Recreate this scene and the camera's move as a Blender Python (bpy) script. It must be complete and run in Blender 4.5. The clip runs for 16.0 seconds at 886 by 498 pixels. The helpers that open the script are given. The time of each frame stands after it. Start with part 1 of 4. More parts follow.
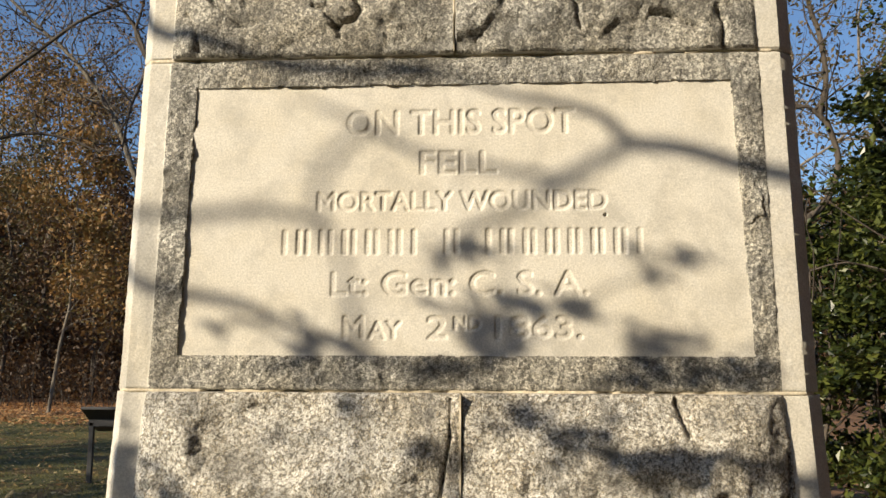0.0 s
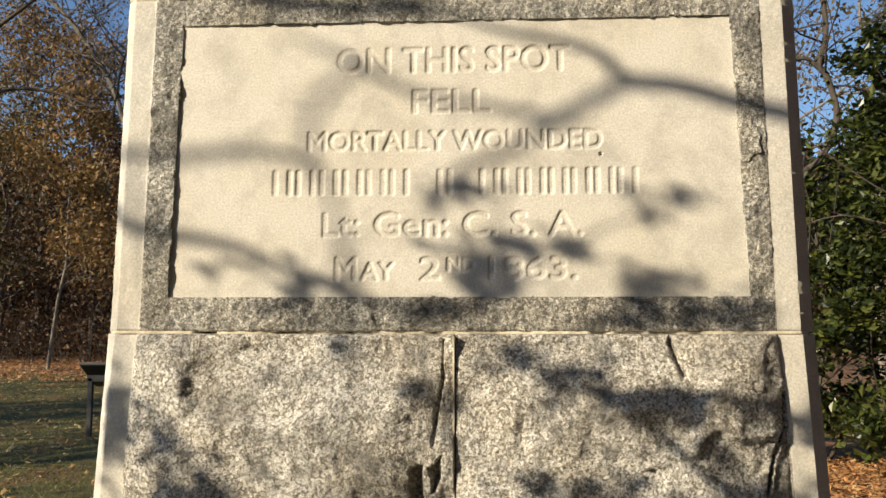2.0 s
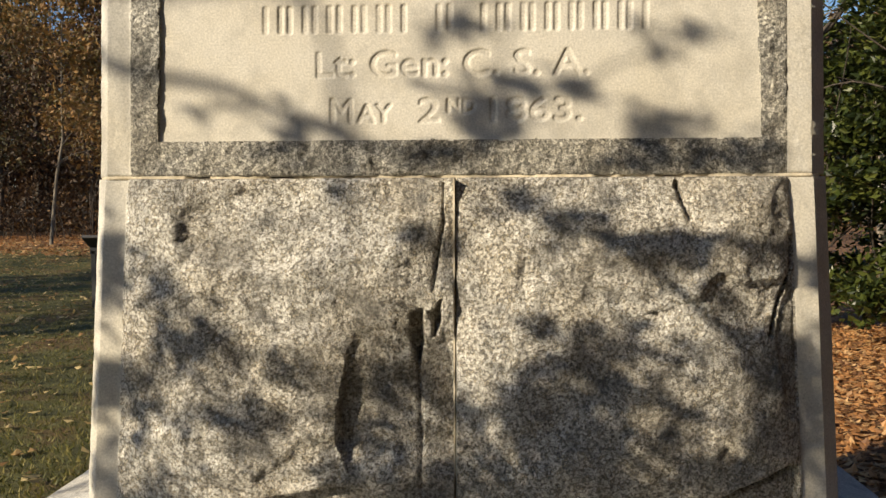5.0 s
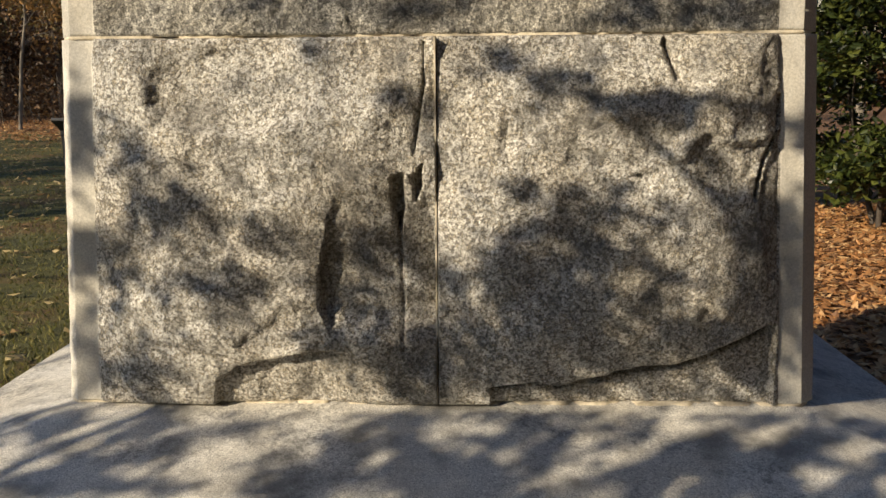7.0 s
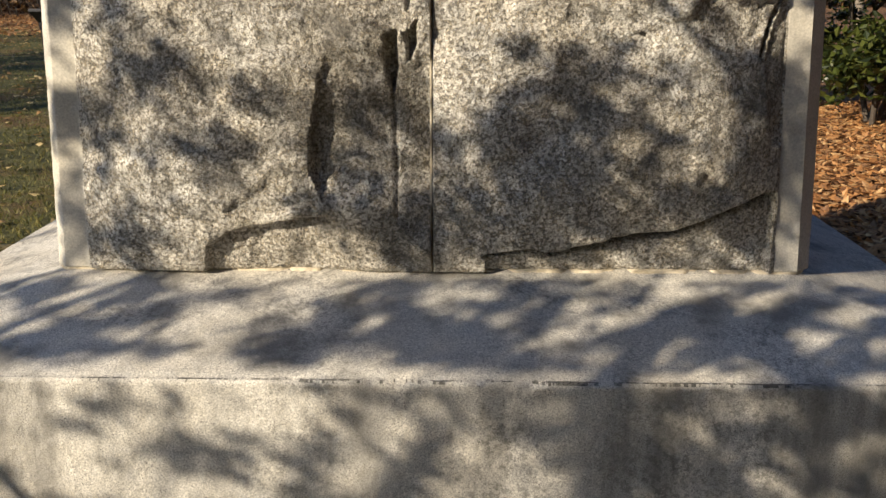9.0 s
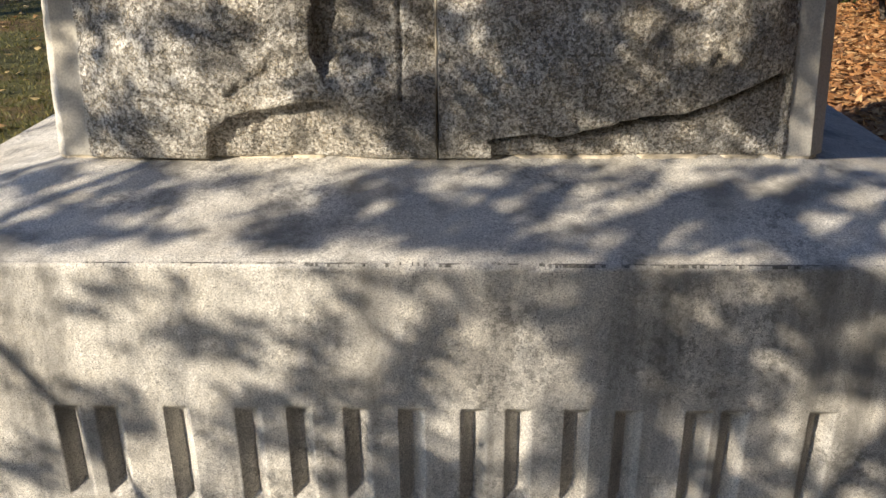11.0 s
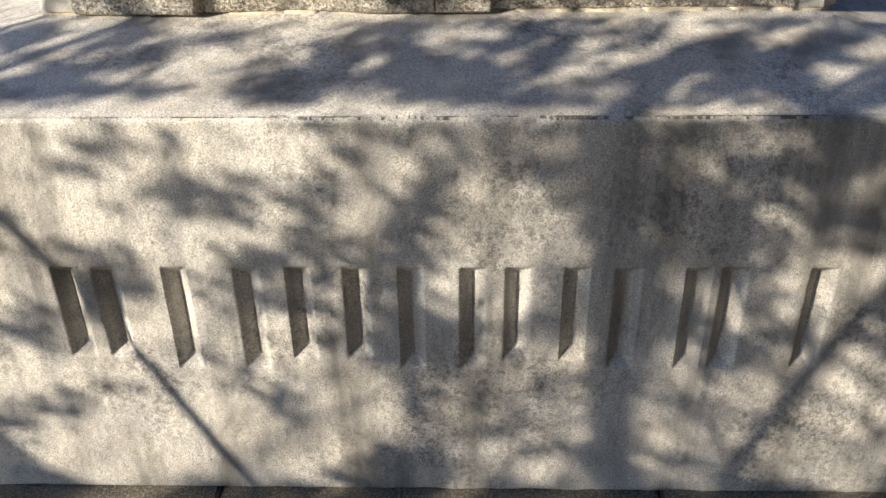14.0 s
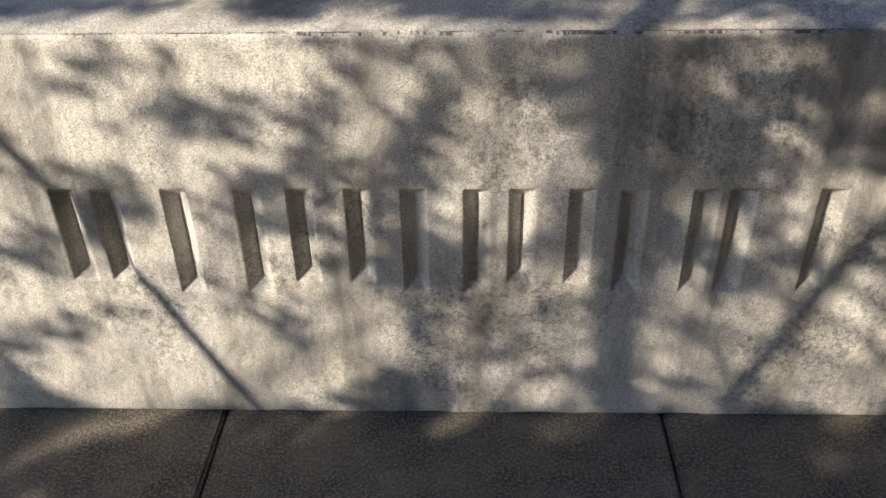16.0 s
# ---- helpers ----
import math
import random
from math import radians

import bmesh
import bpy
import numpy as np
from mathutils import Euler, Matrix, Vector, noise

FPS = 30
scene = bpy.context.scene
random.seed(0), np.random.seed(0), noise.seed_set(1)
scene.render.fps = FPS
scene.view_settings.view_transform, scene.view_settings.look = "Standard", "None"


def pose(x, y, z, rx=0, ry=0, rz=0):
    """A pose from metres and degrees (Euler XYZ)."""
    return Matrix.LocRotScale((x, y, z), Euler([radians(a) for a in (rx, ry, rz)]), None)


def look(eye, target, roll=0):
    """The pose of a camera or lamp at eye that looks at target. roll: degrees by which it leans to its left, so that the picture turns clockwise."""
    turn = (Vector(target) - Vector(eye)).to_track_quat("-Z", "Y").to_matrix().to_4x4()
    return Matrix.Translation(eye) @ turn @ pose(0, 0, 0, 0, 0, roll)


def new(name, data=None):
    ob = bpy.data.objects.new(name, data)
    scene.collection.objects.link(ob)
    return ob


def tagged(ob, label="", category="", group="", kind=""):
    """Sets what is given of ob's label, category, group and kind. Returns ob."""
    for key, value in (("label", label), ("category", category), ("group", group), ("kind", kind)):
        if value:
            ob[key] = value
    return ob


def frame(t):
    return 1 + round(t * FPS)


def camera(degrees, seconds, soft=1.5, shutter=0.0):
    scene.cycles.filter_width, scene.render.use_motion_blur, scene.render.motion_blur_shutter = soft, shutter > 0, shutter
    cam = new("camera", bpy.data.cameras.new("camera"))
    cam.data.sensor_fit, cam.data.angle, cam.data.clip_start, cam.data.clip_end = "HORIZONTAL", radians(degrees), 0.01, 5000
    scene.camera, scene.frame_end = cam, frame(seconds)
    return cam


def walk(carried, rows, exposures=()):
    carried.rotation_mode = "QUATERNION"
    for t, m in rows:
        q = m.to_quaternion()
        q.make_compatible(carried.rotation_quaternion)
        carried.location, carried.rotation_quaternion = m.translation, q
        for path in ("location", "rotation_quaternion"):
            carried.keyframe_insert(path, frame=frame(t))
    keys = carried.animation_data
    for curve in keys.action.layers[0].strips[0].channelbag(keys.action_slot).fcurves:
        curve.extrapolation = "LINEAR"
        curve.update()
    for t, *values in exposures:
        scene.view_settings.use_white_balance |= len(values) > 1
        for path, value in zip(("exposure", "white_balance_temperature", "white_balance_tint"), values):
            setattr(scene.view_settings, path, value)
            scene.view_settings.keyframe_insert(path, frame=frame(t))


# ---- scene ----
cam = camera(54.3, 16.0)
PATH = [
    (0, (0.062, 0.147, 1.603), (-0.064, 2.124, 1.874), 0.2),
    (0.5, (0.062, 0.153, 1.602), (-0.059, 2.134, 1.846), 0.2),
    (1, (0.064, 0.157, 1.598), (-0.054, 2.142, 1.812), 0.0),
    (1.5, (0.065, 0.162, 1.587), (-0.049, 2.149, 1.781), -0.0),
    (2, (0.068, 0.172, 1.572), (-0.051, 2.16, 1.745), -0.0),
    (2.5, (0.062, 0.179, 1.565), (-0.061, 2.171, 1.701), -0.1),
    (3, (0.078, 0.19, 1.544), (-0.076, 2.182, 1.648), -0.2),
    (5.5, (0.056, 0.228, 1.506), (-0.047, 2.216, 1.322), -0.3),
    (6, (0.048, 0.234, 1.496), (-0.036, 2.216, 1.242), -0.4),
    (6.5, (0.055, 0.239, 1.479), (-0.016, 2.213, 1.168), -0.3),
    (7, (0.059, 0.247, 1.469), (-0.012, 2.21, 1.092), -0.4),
    (7.5, (0.053, 0.253, 1.448), (-0.011, 2.205, 1.015), -0.2),
    (8, (0.05, 0.255, 1.425), (-0.002, 2.195, 0.94), 0.1),
    (8.5, (0.049, 0.259, 1.41), (0.004, 2.185, 0.871), 0.1),
    (9, (0.048, 0.264, 1.391), (0.003, 2.173, 0.798), 0.0),
    (11.5, (0.049, 0.27, 1.329), (-0.014, 2.091, 0.505), -0.6),
    (12, (0.054, 0.269, 1.313), (-0.014, 2.076, 0.459), -0.7),
    (12.5, (0.053, 0.27, 1.305), (-0.015, 2.058, 0.411), -0.8),
    (13, (0.054, 0.27, 1.292), (-0.009, 2.038, 0.36), -0.8),
    (13.5, (0.052, 0.268, 1.284), (-0.005, 2.016, 0.314), -0.8),
    (14, (0.051, 0.268, 1.271), (-0.007, 1.997, 0.268), -0.9),
    (14.5, (0.054, 0.27, 1.261), (-0.011, 1.978, 0.222), -1.1),
    (15, (0.053, 0.268, 1.251), (-0.009, 1.956, 0.179), -1.1),
    (15.5, (0.052, 0.272, 1.244), (-0.011, 1.939, 0.141), -1.1),
    (16, (0.052, 0.272, 1.239), (-0.016, 1.924, 0.112), -1.2),
]
SKY, SUN = 0.088, 5.0
EXPOSURES = [(0.0, 0.60, 6550, 11), (3.0, 0.59, 6550, 11), (5.5, 0.44, 6650, 11), (7.0, 0.44, 6650, 12), (9.0, 0.61, 6500, 13), (11.5, 0.82, 6120, 14), (12.5, 0.88, 6080, 14), (14.5, 0.82, 6120, 14), (16.0, 0.74, 6180, 15)]
walk(cam, [(t, look(eye, target, roll)) for t, eye, target, roll in PATH], exposures=EXPOSURES)

# ---- world and sun ----
SUN_DIR = Vector((-0.72, -0.562, 0.407)).normalized()
world = bpy.data.worlds.new("sky")
scene.world = world
world.use_nodes = True
wn, wl = world.node_tree.nodes, world.node_tree.links
sky = wn.new("ShaderNodeTexSky")
sky.sky_type = "NISHITA"
sky.sun_disc = False
sky.dust_density, sky.ozone_density = 0.4, 4.5
sky.sun_elevation = math.asin(SUN_DIR.z)
sky.sun_rotation = math.atan2(SUN_DIR.x, SUN_DIR.y) % (2 * math.pi)
wn["Background"].inputs["Strength"].default_value = SKY
wl.new(sky.outputs["Color"], wn["Background"].inputs["Color"])
lamp = bpy.data.lights.new("sun", "SUN")
lamp.energy, lamp.angle, lamp.color = SUN, radians(0.53), (1.0, 0.875, 0.655)
sun = new("sun", lamp)
sun.matrix_world = look(SUN_DIR * 50, (0, 0, 0))


# ---- materials ----
class Mat:
    """A small builder for node materials."""

    def __init__(self, name, rough=0.8):
        self.m = bpy.data.materials.new(name)
        self.m.use_nodes = True
        self.n, self.l = self.m.node_tree.nodes, self.m.node_tree.links
        self.b = self.n["Principled BSDF"]
        self.b.inputs["Roughness"].default_value = rough
        self.co = self.n.new("ShaderNodeTexCoord").outputs["Object"]

    def scaled(self, v):
        mp = self.n.new("ShaderNodeMapping")
        mp.inputs["Scale"].default_value = v
        self.l.new(self.co, mp.inputs["Vector"])
        return mp.outputs["Vector"]

    def noise(self, scale, detail=4, rough=0.6, co=None, warp=0.0):
        t = self.n.new("ShaderNodeTexNoise")
        t.inputs["Scale"].default_value, t.inputs["Detail"].default_value = scale, detail
        t.inputs["Roughness"].default_value, t.inputs["Distortion"].default_value = rough, warp
        self.l.new(co or self.co, t.inputs["Vector"])
        return t.outputs["Fac"]

    def cells(self, scale, out="Color"):
        t = self.n.new("ShaderNodeTexVoronoi")
        t.inputs["Scale"].default_value = scale
        self.l.new(self.co, t.inputs["Vector"])
        return t.outputs[out]

    def ramp(self, fac, *stops):
        r = self.n.new("ShaderNodeValToRGB")
        e = r.color_ramp.elements
        while len(e) < len(stops):
            e.new(0.5)
        for el, (p, c) in zip(e, stops):
            el.position = p
            el.color = (*c, 1) if not isinstance(c, (int, float)) else (c, c, c, 1)
        self.l.new(fac, r.inputs["Fac"])
        return r.outputs["Color"]

    def mix(self, fac, a, b, kind="MIX"):
        x = self.n.new("ShaderNodeMix")
        x.data_type, x.blend_type = "RGBA", kind
        for s, v in ((x.inputs["Factor"], fac), (x.inputs["A"], a), (x.inputs["B"], b)):
            if isinstance(v, (int, float)):
                s.default_value = v if s.type == "VALUE" else (v, v, v, 1)
            elif isinstance(v, tuple):
                s.default_value = (*v, 1)
            else:
                self.l.new(v, s)
        return [o for o in x.outputs if o.type == "RGBA"][0]

    def bump(self, fac, strength, distance, prev=None):
        u = self.n.new("ShaderNodeBump")
        u.inputs["Strength"].default_value, u.inputs["Distance"].default_value = strength, distance
        self.l.new(fac, u.inputs["Height"])
        if prev:
            self.l.new(prev, u.inputs["Normal"])
        return u.outputs["Normal"]

    def island(self):
        return self.n.new("ShaderNodeNewGeometry").outputs["Random Per Island"]

    def done(self, colour, normal=None):
        if isinstance(colour, tuple):
            self.b.inputs["Base Color"].default_value = (*colour, 1)
        else:
            self.l.new(colour, self.b.inputs["Base Color"])
        if normal:
            self.l.new(normal, self.b.inputs["Normal"])
        return self.m


def granite(name, light, dark, tan, grain, relief, contrast=1.0, stain=0.5, streak=0.0, flake=0.0, lichen=0.0, specks=1.0):
    """Speckled granite: quartz and mica grains, tan weathering, grey lichen stains."""
    m = Mat(name, 0.72)
    fine = m.noise(grain, 3, 0.7)
    c = m.ramp(fine, (0.5 - 0.14 * contrast, dark), (0.5, tuple((a + b) / 2 for a, b in zip(light, dark))), (0.5 + 0.13 * contrast, light))
    if flake:
        bw = m.n.new("ShaderNodeRGBToBW")
        m.l.new(m.cells(grain * 0.62), bw.inputs[0])
        c = m.mix(flake, c, m.ramp(bw.outputs[0], (0.28, 0.16), (0.5, 0.5), (0.74, 0.86)), "OVERLAY")
    big = m.noise(4.5, 5, 0.6, warp=0.6)
    c = m.mix(m.ramp(big, (0.42, 0.0), (0.66, 0.55)), c, tan, "MULTIPLY")
    mica = m.ramp(m.noise(grain * 1.7, 2, 0.5), (0.60, 0.0), (0.66, specks))
    c = m.mix(mica, c, tuple(0.35 * v for v in dark))
    soil = m.ramp(m.noise(9.0, 6, 0.7, warp=0.3), (0.47, 0.0), (0.68, stain))
    c = m.mix(soil, c, tuple(0.5 * v for v in dark))
    if streak:
        run = m.ramp(m.noise(9.0, 4, 0.6, m.scaled((1.0, 1.0, 0.12))), (0.50, 0.0), (0.68, streak))
        c = m.mix(run, c, tuple(0.45 * v for v in dark))
    if lichen:
        patch = m.ramp(m.noise(3.2, 5, 0.65, warp=0.4), (0.44, 0.0), (0.62, 1.0))
        dots = m.ramp(m.noise(95, 4, 0.75), (0.49, 0.0), (0.58, lichen))
        c = m.mix(m.mix(1.0, patch, dots, "MULTIPLY"), c, (0.055, 0.053, 0.046))
    n = m.bump(m.noise(grain * 0.9, 3, 0.7), 0.55, relief)
    n = m.bump(m.noise(grain * 0.45, 4, 0.7), 0.5, relief * 1.3, n)
    return m.done(c, n)


ROCK = granite("rock_faced_granite", (0.77, 0.725, 0.64), (0.225, 0.217, 0.20), (0.84, 0.76, 0.62), 310, 0.0050, 1.05, 0.8, flake=0.8, specks=1.0)
BORDER = granite("lichened_granite", (0.54, 0.515, 0.455), (0.13, 0.127, 0.115), (0.86, 0.79, 0.66), 270, 0.0042, 1.0, 0.8, flake=0.6)
MARGIN = granite("tooled_granite", (0.66, 0.63, 0.565), (0.45, 0.43, 0.385), (0.90, 0.85, 0.74), 240, 0.0006, 1.2, 0.36, specks=0.3)
PANEL = granite("dressed_granite", (0.72, 0.68, 0.60), (0.47, 0.445, 0.39), (0.91, 0.87, 0.78), 260, 0.0003, 1.3, 0.42, specks=0.25)
PLINTH = granite("hammered_granite", (0.86, 0.825, 0.755), (0.40, 0.385, 0.355), (0.95, 0.90, 0.81), 320, 0.0013, 1.1, 0.26, 0.8, lichen=0.55)
EDGE = granite("dark_lichened_granite", (0.34, 0.325, 0.29), (0.10, 0.097, 0.088), (0.9, 0.84, 0.74), 220, 0.004, 1.0, 0.8, lichen=0.8)
m = Mat("lime_mortar", 0.9)
MORTAR = m.done(m.ramp(m.noise(60, 4), (0.35, (0.42, 0.36, 0.26)), (0.65, (0.72, 0.64, 0.50))), m.bump(m.noise(200), 0.5, 0.002))
m = Mat("old_concrete", 0.9)
c = m.ramp(m.noise(7, 6, 0.7), (0.35, (0.06, 0.054, 0.044)), (0.7, (0.21, 0.185, 0.145)))
c = m.mix(m.ramp(m.noise(170, 3, 0.7), (0.47, 0.0), (0.60, 0.85)), c, (0.30, 0.265, 0.21))
CONCRETE = m.done(c, m.bump(m.noise(140, 4, 0.75), 0.9, 0.005))


def bark_mat(name, a, b):
    m = Mat(name, 0.9)
    return m.done(m.ramp(m.noise(14, 5, 0.7, m.scaled((1, 1, 0.25))), (0.35, a), (0.65, b)), m.bump(m.noise(30, 4, 0.7, m.scaled((1, 1, 0.3))), 0.7, 0.02))


BARK_DARK = bark_mat("dark_bark", (0.035, 0.028, 0.022), (0.10, 0.08, 0.062))
BARK_GREY = bark_mat("mottled_grey_bark", (0.03, 0.026, 0.022), (0.20, 0.17, 0.13))
BARK_PALE = bark_mat("pale_bark", (0.10, 0.085, 0.065), (0.26, 0.22, 0.17))


def leaf_mat(name, *colours, rough=0.6):
    m = Mat(name, rough)
    n = len(colours)
    c = m.ramp(m.island(), *[((i + 0.5) / n, v) for i, v in enumerate(colours)])
    m.b.inputs["Subsurface Weight"].default_value = 0.0
    out, mixer, tr = m.n["Material Output"], m.n.new("ShaderNodeMixShader"), m.n.new("ShaderNodeBsdfTranslucent")
    m.done(c)
    m.l.new(c, tr.inputs["Color"])
    mixer.inputs[0].default_value = 0.3
    m.l.new(m.b.outputs[0], mixer.inputs[1])
    m.l.new(tr.outputs[0], mixer.inputs[2])
    m.l.new(mixer.outputs[0], out.inputs["Surface"])
    return m.m


LEAF_BROWN = leaf_mat("brown_leaves", (0.03, 0.016, 0.008), (0.09, 0.045, 0.02), (0.05, 0.03, 0.017), (0.20, 0.11, 0.042))
LEAF_GOLD = leaf_mat("golden_leaves", (0.16, 0.09, 0.03), (0.34, 0.18, 0.05), (0.24, 0.15, 0.05), (0.13, 0.10, 0.03))
LEAF_OLIVE = leaf_mat("olive_leaves", (0.06, 0.055, 0.02), (0.14, 0.10, 0.035), (0.09, 0.06, 0.03))
LEAF_GREEN = leaf_mat("holly_leaves", (0.016, 0.024, 0.007), (0.048, 0.066, 0.013), (0.115, 0.13, 0.028), (0.026, 0.038, 0.010), rough=0.36)
LEAF_LITTER = leaf_mat("fallen_leaves", (0.34, 0.155, 0.055), (0.60, 0.30, 0.11), (0.46, 0.24, 0.10), (0.20, 0.095, 0.045), (0.66, 0.41, 0.19))
LEAF_LAWN = leaf_mat("leaves_on_lawn", (0.30, 0.17, 0.06), (0.45, 0.32, 0.12), (0.55, 0.42, 0.20))
GRASS = leaf_mat("grass_blades", (0.06, 0.07, 0.014), (0.13, 0.13, 0.027), (0.24, 0.20, 0.055))
m = Mat("lawn_and_woodland_floor", 0.95)
c = m.ramp(m.noise(0.9, 6, 0.7), (0.36, (0.055, 0.058, 0.013)), (0.50, (0.11, 0.10, 0.022)), (0.62, (0.15, 0.085, 0.028)))
c = m.mix(m.ramp(m.noise(40, 4, 0.8), (0.45, 0.0), (0.7, 0.7)), c, (0.06, 0.055, 0.02))
floor = m.ramp(m.noise(16, 6, 0.8), (0.35, (0.07, 0.035, 0.018)), (0.6, (0.26, 0.13, 0.055)))
xyz = m.n.new("ShaderNodeSeparateXYZ")
m.l.new(m.co, xyz.inputs[0])


def past(value, start, width, wobble):
    """0 to 1 where a coordinate passes start, with an uneven edge."""
    a = m.n.new("ShaderNodeMath")
    a.operation = "MULTIPLY_ADD"
    a.inputs[1].default_value = wobble
    m.l.new(m.noise(0.6, 4), a.inputs[0])
    m.l.new(value, a.inputs[2])
    r = m.n.new("ShaderNodeMapRange")
    r.inputs["From Min"].default_value, r.inputs["From Max"].default_value = start, start + width
    m.l.new(a.outputs[0], r.inputs["Value"])
    return r.outputs["Result"]


c = m.mix(past(xyz.outputs["X"], 2.2, 1.2, 2.0), c, floor)
c = m.mix(past(xyz.outputs["Y"], 30.0, 4.0, 6.0), c, floor)
LAWN = m.done(c, m.bump(m.noise(60, 4, 0.8), 0.8, 0.03))
m = Mat("dark_painted_metal", 0.5)
SIGN_METAL = m.done(m.ramp(m.noise(30), (0.4, (0.018, 0.018, 0.02)), (0.7, (0.035, 0.033, 0.032))))
m = Mat("sign_face", 0.4)
SIGN_FACE = m.done(m.ramp(m.noise(5, 3), (0.4, (0.03, 0.03, 0.03)), (0.6, (0.07, 0.065, 0.06))))


# ---- mesh helpers ----
def link(name, verts, faces, material, parent=None, label="", smooth=True, sharp=None):
    me = bpy.data.meshes.new(name)
    me.from_pydata(verts, [], faces)
    mats = material if isinstance(material, (list, tuple)) else [material]
    for mt in mats:
        me.materials.append(mt)
    if smooth:
        me.shade_smooth()
    if sharp:
        me.set_sharp_from_angle(angle=radians(sharp))
    ob = new(name, me)
    if parent:
        ob.parent = parent
    return tagged(ob, label)


def part(name, bm, material, parent, label=""):
    me = bpy.data.meshes.new(name)
    bmesh.ops.recalc_face_normals(bm, faces=bm.faces)
    bm.to_mesh(me)
    bm.free()
    me.materials.append(material)
    ob = new(name, me)
    ob.parent = parent
    return tagged(ob, label)


def box(x0, x1, y0, y1, z0, z1, bevel=0.0):
    bm = bmesh.new()
    bmesh.ops.create_cube(bm, size=1, matrix=Matrix.LocRotScale(((x0 + x1) / 2, (y0 + y1) / 2, (z0 + z1) / 2), None, (x1 - x0, y1 - y0, z1 - z0)))
    if bevel:
        bmesh.ops.bevel(bm, geom=bm.edges[:], offset=bevel, segments=2, affect="EDGES")
    return bm


def thing(name, label, category, at=(0, 0, 0), group="", kind=""):
    ob = new(name)
    ob.location = at
    ob.empty_display_size = 0.1
    return tagged(ob, label, category, group, kind)


TABLE = np.random.RandomState(7).permutation(512)
GRAD = np.random.RandomState(8).uniform(0, 2 * np.pi, 512)


def perlin(x, y, seed=0):
    """Gradient noise for arrays, about -0.7 to 0.7."""
    xi, yi = np.floor(x).astype(int), np.floor(y).astype(int)
    xf, yf = x - xi, y - yi
    u, v = xf * xf * xf * (xf * (xf * 6 - 15) + 10), yf * yf * yf * (yf * (yf * 6 - 15) + 10)

    def corner(i, j):
        a = GRAD[TABLE[(TABLE[(xi + i + seed * 37) & 511] + yi + j + seed * 11) & 511]]
        return np.cos(a) * (xf - i) + np.sin(a) * (yf - j)

    lo = corner(0, 0) * (1 - u) + corner(1, 0) * u
    hi = corner(0, 1) * (1 - u) + corner(1, 1) * u
    return lo * (1 - v) + hi * v


def fractal(x, y, scale, octaves, seed=0, gain=0.5):
    total, amp = 0, 1.0
    for o in range(octaves):
        total = total + amp * perlin(x * scale, y * scale, seed + o)
        scale, amp = scale * 2.03, amp * gain
    return total


def facets(x, z, size, tilt, seed):
    """Broken, slightly tilted facets of about this size, as a split stone has."""
    rs = np.random.RandomState(seed)
    wx = x + 0.25 * size * fractal(x, z, 1.5 / size, 3, seed)
    wz = z + 0.25 * size * fractal(x, z, 1.5 / size, 3, seed + 5)
    n = max(4, int(1.6 * 1.0 / size ** 2))
    sx, sz = rs.uniform(-0.85, 0.85, n), rs.uniform(0.7, 2.7, n)
    top, out = np.full(x.shape, 1e-30), np.zeros(x.shape)
    for i in range(n):
        near = np.exp(-((wx - sx[i]) ** 2 + (wz - sz[i]) ** 2) / (0.27 * size) ** 2)
        h = rs.normal(0, 0.12 * size * tilt) + tilt * (rs.normal(0, 0.5) * (wx - sx[i]) + rs.normal(0, 0.5) * (wz - sz[i]))
        out, top = out + near * h, top + near
    return out / top


def away(x, z, pts):
    """Distance of grid points from a polyline."""
    best = np.full(x.shape, 9e9)
    for (ax, az), (bx, bz) in zip(pts, pts[1:]):
        dx, dz = bx - ax, bz - az
        s = np.clip(((x - ax) * dx + (z - az) * dz) / (dx * dx + dz * dz), 0, 1)
        best = np.minimum(best, np.hypot(x - ax - s * dx, z - az - s * dz))
    return best


def within(x, z, pts):
    """Signed distance to a closed outline, positive inside."""
    ring = list(pts) + [pts[0]]
    inside = np.zeros(x.shape, bool)
    for (ax, az), (bx, bz) in zip(ring, ring[1:]):
        if az != bz:
            inside ^= ((az > z) != (bz > z)) & (x < (bx - ax) * (z - az) / (bz - az) + ax)
    d = away(x, z, ring)
    return np.where(inside, d, -d)


def ease(v):
    v = np.clip(v, 0, 1)
    return v * v * (3 - 2 * v)


# ---- the monument ----
AXIS, BACK = -0.018, 3.25
PLINTH_FRONT, PLINTH_TOP, SHAFT_FOOT, SHAFT_Y = 1.509, 0.782, 0.855, 1.841


def front(z):
    """The shaft's front leans back a little."""
    return SHAFT_Y + 0.03 * (z - SHAFT_FOOT)


def half(z):
    """Half the width of the shaft's front between its chamfers."""
    return np.interp(z, [0.855, 1.554, 1.557, 2.25, 3.0], [0.705, 0.671, 0.668, 0.6585, 0.648])


CHAMFER, CHAMFER_LEFT, DRAFT = 0.034, 0.023, 0.046
monument = thing("monument", "weathered grey granite monument with inscribed panel on broad plinth", "monument")


